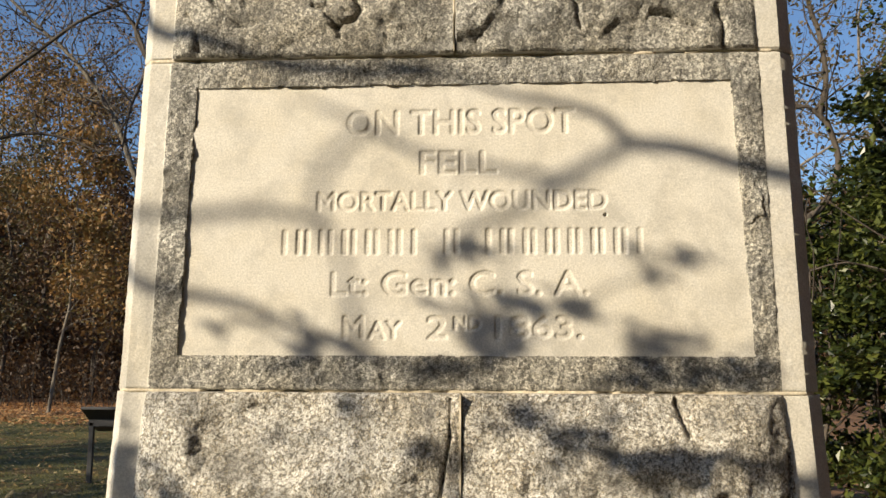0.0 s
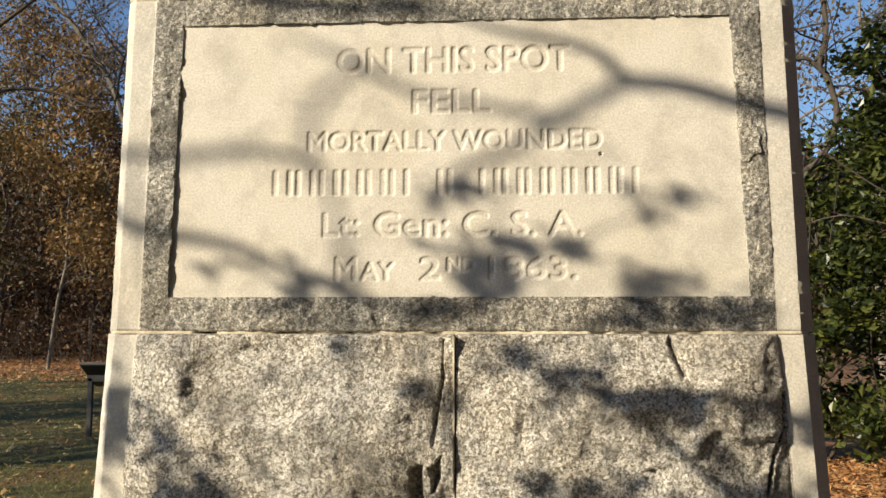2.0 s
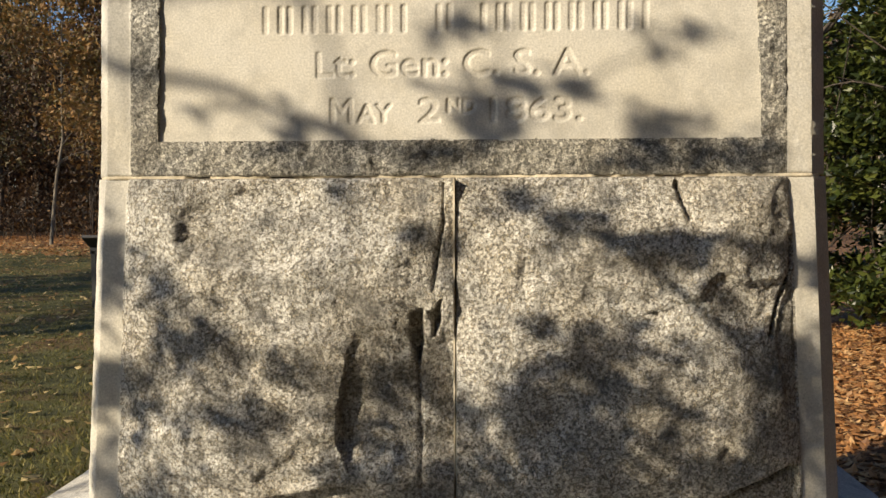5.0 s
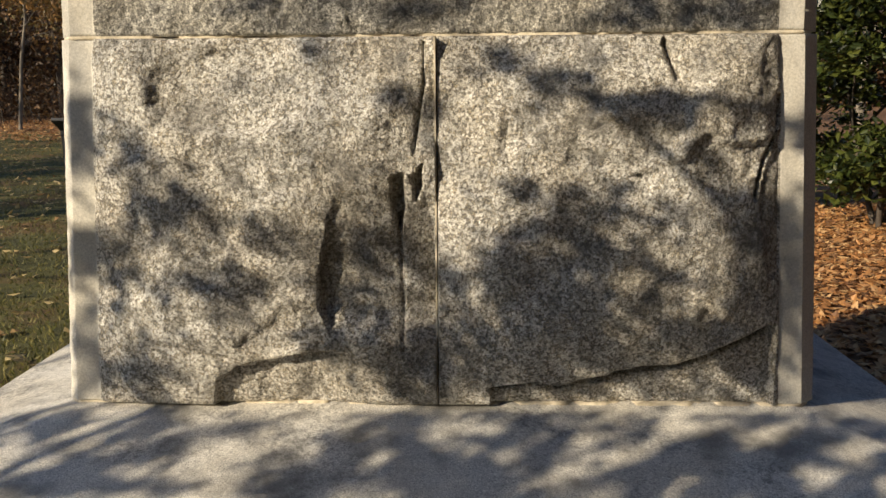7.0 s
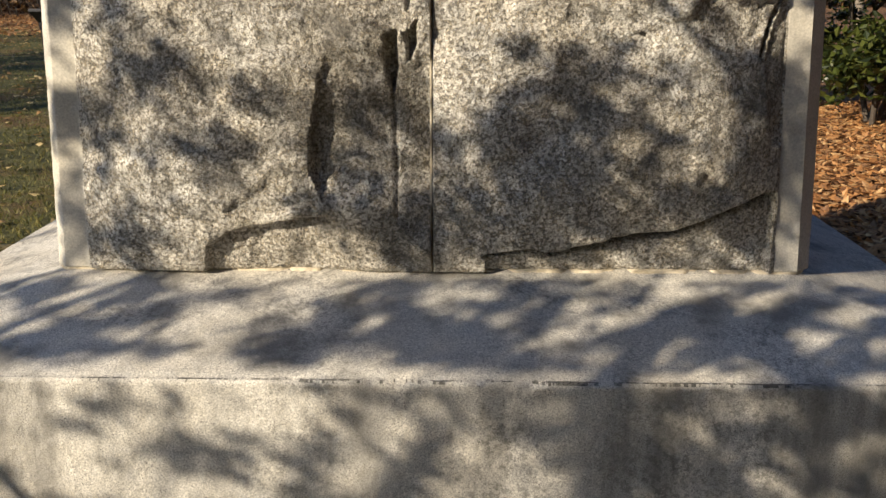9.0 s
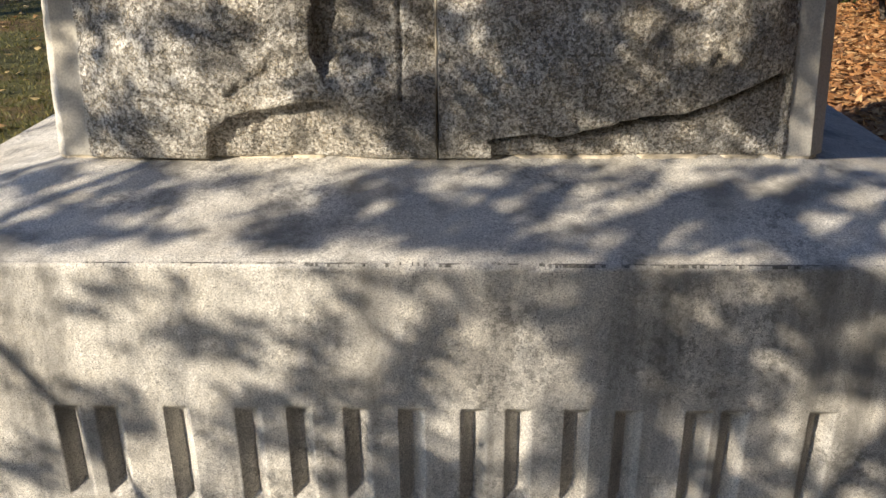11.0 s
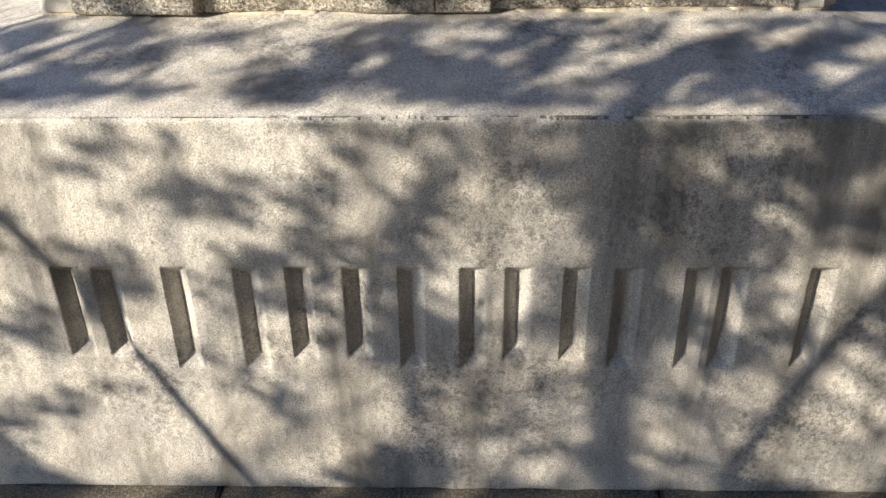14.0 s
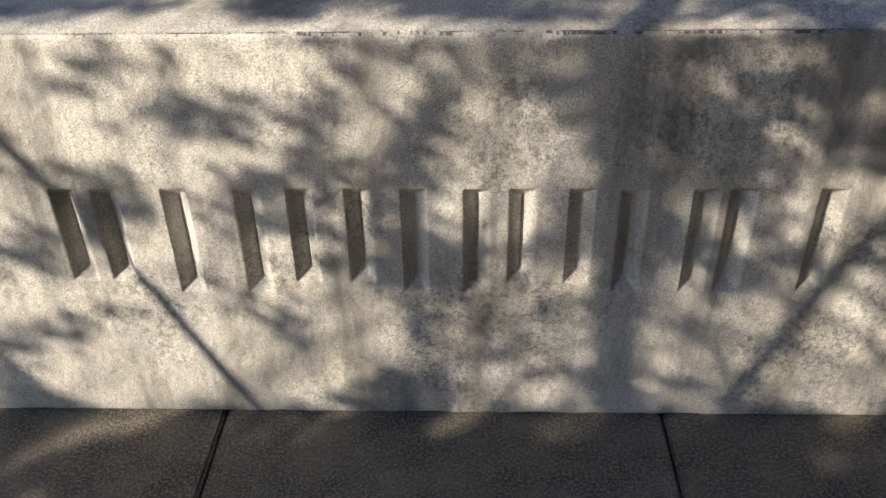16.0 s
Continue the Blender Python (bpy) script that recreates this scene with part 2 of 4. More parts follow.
def course(name, z0, z1, left, right, relief, material, label="", step=0.004):
    """A stone of the shaft between two heights: sides 'left' and 'right' are an outer corner (None) or a joint's x."""
    zs = np.linspace(z0, z1, max(3, int((z1 - z0) / step)) + 1)
    w0 = (AXIS - half(z0)) if left is None else left
    w1 = (AXIS + half(z0)) if right is None else right
    s = np.linspace(0, 1, int((w1 - w0) / step) + 1)
    lo = AXIS - half(zs) if left is None else np.full(zs.shape, left)
    hi = AXIS + half(zs) if right is None else np.full(zs.shape, right)
    X = lo[:, None] + (hi - lo)[:, None] * s[None, :]
    Z = np.repeat(zs[:, None], len(s), 1)
    e0 = (X - lo[:, None]), (hi[:, None] - X)
    m0 = e0[0] - (DRAFT if left is None else 0.0)
    m1 = e0[1] - (DRAFT if right is None else 0.0)
    h, rough = relief(X, Z, m0, m1)
    # worn arrises at the joints and corners
    edge = np.minimum(Z - z0, z1 - Z) + 0.0016 * fractal(X, Z, 40, 2, 3)
    for e, outer in ((e0[0], left is None), (e0[1], right is None)):
        edge = np.minimum(edge, e + 0.004)
    h = h - 0.005 * np.clip(1 - edge / 0.005, 0, 1) ** 2
    Y = front(Z) - h
    rows = [np.stack([X, Y, Z], -1)]
    # sides
    wear = 0.0015 * fractal(Z[:, :1] * 3, Z[:, :1], 12, 3, 5)
    def col(x, y):
        return np.stack([x, y, Z[:, :1]], -1)
    L = [col(X[:, :1] - CHAMFER_LEFT + wear, front(Z[:, :1]) + CHAMFER_LEFT), col(X[:, :1] - CHAMFER_LEFT, 0 * Z[:, :1] + BACK)][::-1] if left is None else [col(X[:, :1], front(Z[:, :1]) + 0.3)]
    R = [col(X[:, -1:] + CHAMFER - 0.3 * wear, front(Z[:, :1]) + CHAMFER), col(X[:, -1:] + CHAMFER, 0 * Z[:, :1] + BACK)] if right is None else [col(X[:, -1:], front(Z[:, :1]) + 0.3)]
    G = np.concatenate(L + rows + R, 1)
    top, bot = G[-1:].copy(), G[:1].copy()
    for r in (top, bot):
        r[..., 1] = np.maximum(r[..., 1], front(z0) + 0.3)
    G = np.concatenate([bot, G, top], 0)
    nr, nc = G.shape[:2]
    i = np.arange(nr * nc).reshape(nr, nc)
    F = np.stack([i[:-1, :-1], i[:-1, 1:], i[1:, 1:], i[1:, :-1]], -1)
    ob = link(name, G.reshape(-1, 3).tolist(), F.reshape(-1, 4).tolist(), [material, MARGIN], monument, label, sharp=38)
    # tooled drafts and sides take the smooth finish
    mi = np.ones((nr - 1, nc - 1), int)
    a, n = len(L), len(s)
    mi[1:-1, a:a + n - 1] = np.where(rough[:-1, :-1], 0, 1)
    ob.data.polygons.foreach_set("material_index", mi.ravel().astype(np.int32))
    return ob


def rockface(X, Z, m0, m1, z0, z1, bulge, seed, features=None, split=0.9):
    """A pitched, split face between drafted margins."""
    near = np.minimum(m0 + (0.06 if m0.min() > -0.001 else 0), m1 + (0.06 if m1.min() > -0.001 else 0))
    d = np.minimum(near, np.minimum(Z - z0, z1 - Z) + 0.02) + 0.006 * fractal(X, Z, 22, 3, seed)
    rough = (m0 > 0) & (m1 > 0)
    prof = np.clip(d / 0.17, 0, 1) ** 0.7
    h = 0.004 + bulge * prof
    amp = 0.35 + 0.65 * np.clip(d / 0.05, 0, 1)
    h = h + amp * (0.020 * fractal(X, Z, 4, 3, seed + 1) + 0.45 * facets(X, Z, 0.19, 0.09, seed) + 0.2 * facets(X, Z, 0.06, 0.09, seed + 2))
    h = h + amp * (0.0030 * fractal(X, Z, 30, 5, seed + 3, 0.75))
    # flakes split off the face in thin, sharp-edged scales
    for k, (size, cut, drop) in enumerate(((3.2, 0.10, 0.0035), (6.0, 0.16, 0.0025), (11.0, 0.18, 0.002))):
        f = fractal(X + 0.3 * k, Z, size, 4, seed + 61 + k) - cut
        h = h - split * amp * drop * (ease(f / 0.06) - 0.5 * ease(f / 0.3))
    if features is not None:
        h = features(X, Z, h)
    h = np.where(rough, np.maximum(h, -0.05), 0.0006 * fractal(X, Z, 60, 2, seed))
    return h, rough


def left_stone(X, Z, h):
    n = 0.008 * fractal(X, Z, 18, 3, 40)
    deep = [(-0.23, 1.32), (-0.14, 1.31), (-0.09, 1.30), (-0.04, 1.335), (-0.005, 1.34), (-0.005, 0.87), (-0.13, 0.88), (-0.20, 0.98), (-0.235, 1.06), (-0.23, 1.13), (-0.21, 1.2), (-0.21, 1.27)]
    big = 0.016 * fractal(X, Z, 9, 3, 44)
    depth = (0.006 + 0.030 * ease((1.31 - Z) / 0.28)) * ease((Z - 0.985) / 0.07)
    h = h - depth * ease((within(X, Z, deep) + 0.7 * n + 0.4 * big) / (0.007 + 0.06 * ease((Z - 1.22) / 0.08)))
    for slot in ([(-0.096, 1.30), (-0.068, 1.308), (-0.066, 1.24), (-0.076, 1.19), (-0.088, 1.22)], [(-0.062, 1.305), (-0.028, 1.338), (-0.032, 1.28), (-0.05, 1.255)]):
        h = h - 0.030 * ease((within(X, Z, slot) + 1.2 * n) / 0.008)
    h = h - 0.007 * np.exp(-((away(X, Z, [(-0.078, 1.2), (-0.074, 1.1), (-0.072, 0.97)]) + 0.3 * n) / 0.004) ** 2)
    scar = [(-0.54, 1.46), (-0.545, 1.43), (-0.52, 1.398), (-0.47, 1.378), (-0.41, 1.37), (-0.35, 1.37), (-0.26, 1.39), (-0.20, 1.47), (-0.25, 1.62), (-0.60, 1.62)]
    h = h - 0.020 * ease((within(X, Z, scar) + n) / (0.030 + 0.13 * ease((Z - 1.46) / 0.10)))
    low = [(-0.43, 0.92), (-0.39, 0.948), (-0.32, 0.962), (-0.26, 0.978), (-0.21, 0.98), (-0.08, 0.93), (-0.06, 0.84), (-0.45, 0.84)]
    h = h - 0.020 * ease((within(X, Z, low) + 0.6 * n) / 0.008) * ease((-0.10 - X) / 0.14)
    h = h - 0.009 * ease((within(X, Z, [(-0.41, 0.98), (-0.35, 1.03), (-0.30, 1.068), (-0.22, 1.08), (-0.2, 0.99), (-0.3, 0.965)]) + n) / 0.02)
    for pts, w, dp in (([(-0.032, 1.54), (-0.03, 1.47), (-0.042, 1.40), (-0.05, 1.345)], 0.0026, 0.012), ([(-0.55, 0.99), (-0.47, 0.978), (-0.41, 0.963)], 0.003, 0.008)):
        h = h - dp * np.exp(-((away(X, Z, pts) + 0.25 * n) / w) ** 2)
    return h


def right_stone(X, Z, h):
    n = 0.008 * fractal(X, Z, 18, 3, 60)
    low = [(0.09, 0.90), (0.18, 0.912), (0.23, 0.90), (0.29, 0.92), (0.37, 0.94), (0.44, 0.942), (0.51, 0.98), (0.63, 1.025), (0.63, 0.84), (0.09, 0.84)]
    h = h - 0.022 * ease((within(X, Z, low) + 0.4 * n) / 0.007)
    h = h - 0.045 * np.exp(-((away(X, Z, [(0.22, 0.895), (0.29, 0.913), (0.37, 0.934), (0.44, 0.937), (0.51, 0.974), (0.61, 1.012)]) + 0.3 * n) / 0.0055) ** 2)
    h = h - 0.018 * np.exp(-((away(X, Z, [(0.09, 0.893), (0.17, 0.905), (0.22, 0.895)]) + 0.3 * n) / 0.004) ** 2)
    h = h - 0.012 * ease((within(X, Z, [(0.21, 1.43), (0.215, 1.30), (0.30, 1.22), (0.45, 1.30), (0.40, 1.42)]) + 2 * n) / 0.05)
    h = h - 0.012 * ease((within(X, Z, [(0.08, 1.40), (0.13, 1.43), (0.17, 1.36), (0.13, 1.30), (0.08, 1.33)]) + 2 * n) / 0.05)
    side = [(0.60, 1.45), (0.615, 1.38), (0.585, 1.32), (0.575, 1.25), (0.60, 1.1), (0.66, 1.1), (0.66, 1.45)]
    h = h - 0.010 * ease((within(X, Z, side) + 0.5 * n) / 0.01)
    for pts, w, dp in (([(0.40, 1.54), (0.408, 1.51), (0.42, 1.475)], 0.0045, 0.02), ([(0.61, 1.44), (0.608, 1.38), (0.582, 1.32), (0.57, 1.26)], 0.0035, 0.02)):
        h = h - dp * np.exp(-((away(X, Z, pts) + 0.25 * n) / w) ** 2)
    return h


JOINT, SEAM = 0.0022, 0.0009
MID, TOP, HEAD = 1.555, 2.249, 2.86
SPLIT, SPLIT_HEAD = -0.011, -0.027
course("stone_block", SHAFT_FOOT + JOINT, MID - JOINT, None, SPLIT - SEAM,
       lambda X, Z, a, b: rockface(X, Z, a, b, SHAFT_FOOT, MID, 0.058, 11, left_stone), ROCK, "rock-faced granite block with a deep broken hollow")
course("stone_block", SHAFT_FOOT + JOINT, MID - JOINT, SPLIT + SEAM, None,
       lambda X, Z, a, b: rockface(X, Z, a, b, SHAFT_FOOT, MID, 0.056, 23, right_stone), ROCK, "rock-faced granite block with a cracked lower ledge")

PANEL_RECESS = 0.003


def panel_edge(X, Z):
    """Signed distance into the sunk panel."""
    l = np.interp(Z, [1.626, 2.185], [-0.582, -0.571])
    r = np.interp(Z, [1.626, 2.185], [0.558, 0.538])
    return np.minimum(np.minimum(X - l, r - X), np.minimum(Z - 1.626, 2.186 - Z))


def frame_relief(X, Z, m0, m1):
    inner = panel_edge(X, Z) + 0.003 * fractal(X, Z, 30, 3, 71)
    band = np.minimum(np.minimum(m0, m1), np.minimum(Z - MID, TOP - Z) + 0.01)
    rough = (m0 > 0) & (m1 > 0)
    prof = np.clip(np.minimum(band, -inner + 0.01) / 0.035, 0, 1) ** 0.6
    h = 0.001 + 0.003 * prof + 0.3 * facets(X, Z, 0.05, 0.15, 73) + 0.3 * facets(X, Z, 0.12, 0.08, 75) + 0.004 * fractal(X, Z, 30, 4, 72, 0.6)
    h = np.where(rough, h, 0.0006 * fractal(X, Z, 60, 2, 70))
    # behind the sunk panel
    return np.where(inner > 0, -0.045, h), rough


panel_block = course("panel_block", MID + JOINT, TOP - JOINT, None, None, frame_relief, BORDER, "granite block with rough border round a sunk inscription panel", step=0.0026)

def fractured(seed):
    """Short dark fractures where scales have broken away."""
    rs = np.random.RandomState(seed)
    lines = []
    for _ in range(26):
        x, z, a = rs.uniform(-0.6, 0.6), rs.uniform(TOP + 0.02, HEAD - 0.03), rs.normal(-0.15, 0.35)
        pts = [(x, z)]
        for _ in range(4):
            a += rs.normal(0, 0.45)
            pts.append((pts[-1][0] + 0.024 * math.cos(a), pts[-1][1] + 0.024 * math.sin(a)))
        lines.append((pts, rs.uniform(0.003, 0.006), rs.uniform(0.008, 0.02)))

    def carve_lines(X, Z, h):
        n = 0.008 * fractal(X, Z, 18, 3, seed)
        for pts, w, dp in lines:
            h = h - dp * np.exp(-((away(X, Z, pts) + 0.3 * n) / w) ** 2)
        return h

    return carve_lines


for a, b, sd in ((None, SPLIT_HEAD - SEAM, 31), (SPLIT_HEAD + SEAM, None, 37)):
    course("stone_block", TOP + JOINT, HEAD, a, b, lambda X, Z, p, q, sd=sd: rockface(X, Z, p, q, TOP, HEAD, 0.045, sd, fractured(sd), 1.4), BORDER, "rock-faced upper granite block", step=0.005)

# sunk panel with cut lettering
TILT_BACK = -math.atan(0.03)
PANEL_Z0 = 1.60


def letters(text, size):
    cu = bpy.data.curves.new("text", "FONT")
    cu.body, cu.size, cu.resolution_u = text, size, 3
    tmp = bpy.data.objects.new("text", cu)
    scene.collection.objects.link(tmp)
    me = bpy.data.meshes.new_from_object(tmp.evaluated_get(bpy.context.evaluated_depsgraph_get()))
    bpy.data.objects.remove(tmp)
    return me


CUT = 0.0036
INSCRIPTION = [("ON THIS SPOT", -0.250, 0.222, 2.081, 2.133), ("FELL", -0.096, 0.062, 1.996, 2.044), ("MORTALLY WOUNDED", -0.307, 0.282, 1.920, 1.959),
               ("Lt: Gen: C. S. A.", -0.275, 0.242, 1.746, 1.794), ("M", -0.248, -0.207, 1.659, 1.704), ("AY", -0.197, -0.131, 1.659, 1.693), ("2", -0.079, -0.040, 1.659, 1.704), ("ND", -0.025, 0.028, 1.676, 1.702), ("1863.", 0.058, 0.229, 1.660, 1.704)]
px = np.linspace(AXIS - 0.591, AXIS + 0.599, 860)
pz = np.linspace(0.005, 0.605, 434)
PX, PZ = np.meshgrid(px, pz)
carved = np.zeros(PX.shape)
floors = []


def carve(tri):
    """Marks the grid inside a triangle of a letter."""
    (ax, az), (bx, bz), (cx, cz) = tri
    i0, i1 = np.searchsorted(px, (min(ax, bx, cx), max(ax, bx, cx)))
    k0, k1 = np.searchsorted(pz, (min(az, bz, cz), max(az, bz, cz)))
    x, z = PX[k0:k1, i0:i1], PZ[k0:k1, i0:i1]
    e = [(bx - ax) * (z - az) - (bz - az) * (x - ax), (cx - bx) * (z - bz) - (cz - bz) * (x - bx), (ax - cx) * (z - cz) - (az - cz) * (x - cx)]
    hit = np.logical_or(np.all([v >= 0 for v in e], 0), np.all([v <= 0 for v in e], 0))
    carved[k0:k1, i0:i1] = np.maximum(carved[k0:k1, i0:i1], hit)


for text, x0, x1, z0, z1 in INSCRIPTION:
    flat = letters(text, 0.06)
    co = np.array([v.co for v in flat.vertices])
    lo, hi = co.min(0), co.max(0)
    sx, sz = (x1 - x0) / (hi[0] - lo[0]), (z1 - z0) / (hi[1] - max(lo[1], 0))
    pts = [(x0 + (v.co.x - lo[0]) * sx, z0 - PANEL_Z0 + v.co.y * sz) for v in flat.vertices]
    for p in flat.polygons:
        k = list(p.vertices)
        for i in range(1, len(k) - 1):
            carve([pts[k[0]], pts[k[i]], pts[k[i + 1]]])
    floors.append(([(x, CUT - 0.0005, z) for x, z in pts], [tuple(p.vertices) for p in flat.polygons]))
# a line of plain cut bars
NAME_BARS = [(-0.377 + 0.0475 * i, 0.036) for i in range(6)] + [(-0.045, 0.028)] + [(0.040 + 0.0455 * i, 0.036) for i in range(7)]
for x, w in NAME_BARS:
    for a in (x, x + w - 0.007):
        carved[(PX > a) & (PX < a + 0.007) & (PZ > 1.830 - PANEL_Z0) & (PZ < 1.880 - PANEL_Z0)] = 1
# strokes are cut a little wider than their floors, with worn, sloping sides
q = np.pad(carved, 1)
carved = np.max([q[1:-1, 1:-1], q[:-2, 1:-1], q[2:, 1:-1], q[1:-1, :-2], q[1:-1, 2:]], 0)
for _ in range(2):
    q = np.pad(carved, 1)
    carved = sum(q[i:i + carved.shape[0], j:j + carved.shape[1]] for i in range(3) for j in range(3)) / 9
wear = 0.75 + 0.5 * fractal(PX, PZ, 14, 3, 77)
depth = CUT * np.clip(1.15 * carved, 0, 1) * np.clip(wear, 0.45, 1) + 0.0007 * fractal(PX, PZ, 9, 4, 78)
depth = depth + 0.008 * np.exp(-(((PX - 0.279) ** 2 + (PZ - 1.908 + PANEL_Z0) ** 2) / 0.0032 ** 2) ** 2)
G = np.pad(np.stack([PX, depth, PZ], -1), ((1, 1), (1, 1), (0, 0)), mode="edge")
G[[0, -1], :, 1] = 0.024
G[:, [0, -1], 1] = 0.024
nr, nc = G.shape[:2]
ix = np.arange(nr * nc).reshape(nr, nc)
F = np.stack([ix[:-1, :-1], ix[:-1, 1:], ix[1:, 1:], ix[1:, :-1]], -1).reshape(-1, 4).tolist()
F.append((int(ix[0, 0]), int(ix[-1, 0]), int(ix[-1, -1]), int(ix[0, -1])))
panel = link("panel", G.reshape(-1, 3).tolist(), F, PANEL, panel_block, "pale dressed granite panel with cut inscription", sharp=60)
panel.matrix_basis = Matrix.Translation((0, front(PANEL_Z0) + PANEL_RECESS, PANEL_Z0)) @ Matrix.Rotation(TILT_BACK, 4, "X")
for fv, ff in floors:
    # each letter's floor on its own
    root = list(range(len(fv)))
    for f in ff:
        for k in f[1:]:
            a, b = root[f[0]], root[k]
            if a != b:
                root = [a if r == b else r for r in root]
    for r in sorted(set(root[f[0]] for f in ff)):
        ids = [k for k in range(len(fv)) if root[k] == r]
        at = {k: n for n, k in enumerate(ids)}
        link("letter", [fv[k] for k in ids], [tuple(at[k] for k in f) for f in ff if root[f[0]] == r], MARGIN, panel, smooth=False)
part("shaft_core", box(AXIS - 0.66, AXIS + 0.66, front(1.5) + 0.2, BACK - 0.004, SHAFT_FOOT - 0.02, HEAD - 0.003), MARGIN, monument, "plain granite core and back of the shaft")
# mortar in the joints
for z in (SHAFT_FOOT, MID, TOP):
    w = float(half(z)) + 0.02
    xs = np.linspace(AXIS - w, AXIS + w, 240)
    gap = 0.0015 + 0.012 * np.clip(fractal(xs, xs * 0 + z, 13, 3, 81) - 0.14, 0, 1) * 6
    ys = front(z) + gap + np.clip(np.abs(xs - AXIS) - w + 0.022, 0, 1)
    hgt = JOINT + 0.0012
    V = [(x, y, z - hgt) for x, y in zip(xs, ys)] + [(x, y, z + hgt) for x, y in zip(xs, ys)] + [(x, front(z) + 0.2, z - hgt) for x in xs] + [(x, front(z) + 0.2, z + hgt) for x in xs]
    n = len(xs)
    F = [(i, i + 1, n + i + 1, n + i) for i in range(n - 1)] + [(n + i, n + i + 1, 3 * n + i + 1, 3 * n + i) for i in range(n - 1)] + [(2 * n + i, 2 * n + i + 1, i + 1, i) for i in range(n - 1)]
    link("mortar_joint", V, F, MORTAR, monument, "crumbling pale lime mortar joint")
for x, z0, z1 in ((SPLIT, SHAFT_FOOT, MID), (SPLIT_HEAD, TOP, HEAD)):
    zc = (z0 + z1) / 2
    j = part("mortar_joint", box(x - 0.0016, x + 0.0016, front(zc) - 0.027, front(zc) + 0.2, z0 + 0.006, z1 - 0.006), MORTAR, monument, "crumbling pale lime mortar joint")

# plinth: front face with cut bars, weathered top
PL, PR = AXIS - 1.02, AXIS + 1.02
BARS = [(-0.665, -0.548, 0.326, 0.515), (-0.474, -0.305, 0.300, 0.514), (-0.262, -0.118, 0.322, 0.516), (-0.070, 0.082, 0.300, 0.515), (0.113, 0.258, 0.322, 0.515), (0.298, 0.462, 0.304, 0.515), (0.476, 0.668, 0.304, 0.516)]
xs = np.linspace(PL, PR, 840)
zs = np.linspace(0.0, PLINTH_TOP, 230)
X, Z = np.meshgrid(xs, zs)
h = 0.0012 * fractal(X, Z, 14, 4, 90) + 0.0010 * fractal(X, Z, 60, 2, 91)
for x0, x1, z0, z1 in BARS:
    for a, b in ((x0, x0 + 0.046), (x1 - 0.046, x1)):
        d = np.minimum(np.minimum(X - a, b - X), np.minimum(Z - z0, z1 - Z))
        h = h - 0.026 * np.clip(d / 0.023, 0, 1)
chip = np.clip(fractal(X, Z * 0, 11, 3, 92) + 0.12, 0, 1) * ease((X + 0.35) / 0.3) * ease((0.5 - X) / 0.3)
h = h - (0.004 + 0.022 * chip) * np.clip(1 - (PLINTH_TOP - Z) / (0.006 + 0.012 * chip), 0, 1) ** 2
h = h - 0.004 * np.clip(1 - Z / 0.008, 0, 1) ** 2 * (1 + fractal(X, Z, 14, 2, 95))
face = np.stack([X, PLINTH_FRONT - h, Z], -1)
t = np.linspace(0, 1, 70)[1:]
X2 = np.repeat(xs[None, :], len(t), 0)
T2 = np.repeat(t[:, None], len(xs), 1)
SLOPE_BACK = SHAFT_Y + 0.06
zz = PLINTH_TOP + (SHAFT_FOOT + 0.013 - PLINTH_TOP) * T2
side = np.minimum(X2 - PL, PR - X2)
zz = np.minimum(zz, PLINTH_TOP + side * 0.225)
zz = zz + 0.0014 * fractal(X2, T2 * 0.4, 16, 4, 93) - (0.003 + 0.010 * chip[-1:]) * np.clip(1 - T2 / 0.05, 0, 1) ** 2
top = np.stack([X2, PLINTH_FRONT + 0.004 + (SLOPE_BACK - PLINTH_FRONT) * T2, zz], -1)
G = np.concatenate([face, top], 0)
nr, nc = G.shape[:2]
ix = np.arange(nr * nc).reshape(nr, nc)
F = np.stack([ix[:-1, :-1], ix[:-1, 1:], ix[1:, 1:], ix[1:, :-1]], -1).reshape(-1, 4).tolist()
V = G.reshape(-1, 3).tolist()
b0 = len(V)
PB = 3.57
# sides and back of the plinth
zr = PLINTH_TOP + 0.068
V += [(PL, PLINTH_FRONT, 0), (PL, PB, 0), (PL, PB, PLINTH_TOP), (PL, PLINTH_FRONT, PLINTH_TOP), (PR, PLINTH_FRONT, 0), (PR, PB, 0), (PR, PB, PLINTH_TOP), (PR, PLINTH_FRONT, PLINTH_TOP),
      (PL + 0.30, SLOPE_BACK, zr), (PL + 0.30, PB - 0.3, zr), (PR - 0.30, PB - 0.3, zr), (PR - 0.30, SLOPE_BACK, zr), (PL, SLOPE_BACK, PLINTH_TOP), (PR, SLOPE_BACK, PLINTH_TOP)]
F += [tuple(b0 + k for k in q) for q in ((0, 1, 2, 3), (5, 4, 7, 6), (1, 5, 6, 2), (12, 8, 9, 2), (11, 13, 6, 10), (9, 10, 6, 2), (8, 11, 10, 9))]
plinth = link("plinth", V, F, [PLINTH, EDGE], monument, "broad hammered granite plinth with cut bars and sloping top", sharp=40)
# dark lichen along the chipped arris, in broken stretches
grown = fractal(X[:1, :-1], Z[:1, :-1] * 0, 7, 3, 97)[0] + 0.6 * fractal(X[:1, :-1], Z[:1, :-1] * 0, 90, 2, 98)[0] + 0.30 * ease((xs[:-1] + 0.5) / 0.5)
for row, need in ((228, 0.40), (229, 0.12)):
    for k in np.nonzero(grown > need)[0]:
        plinth.data.polygons[row * (nc - 1) + int(k)].material_index = 1

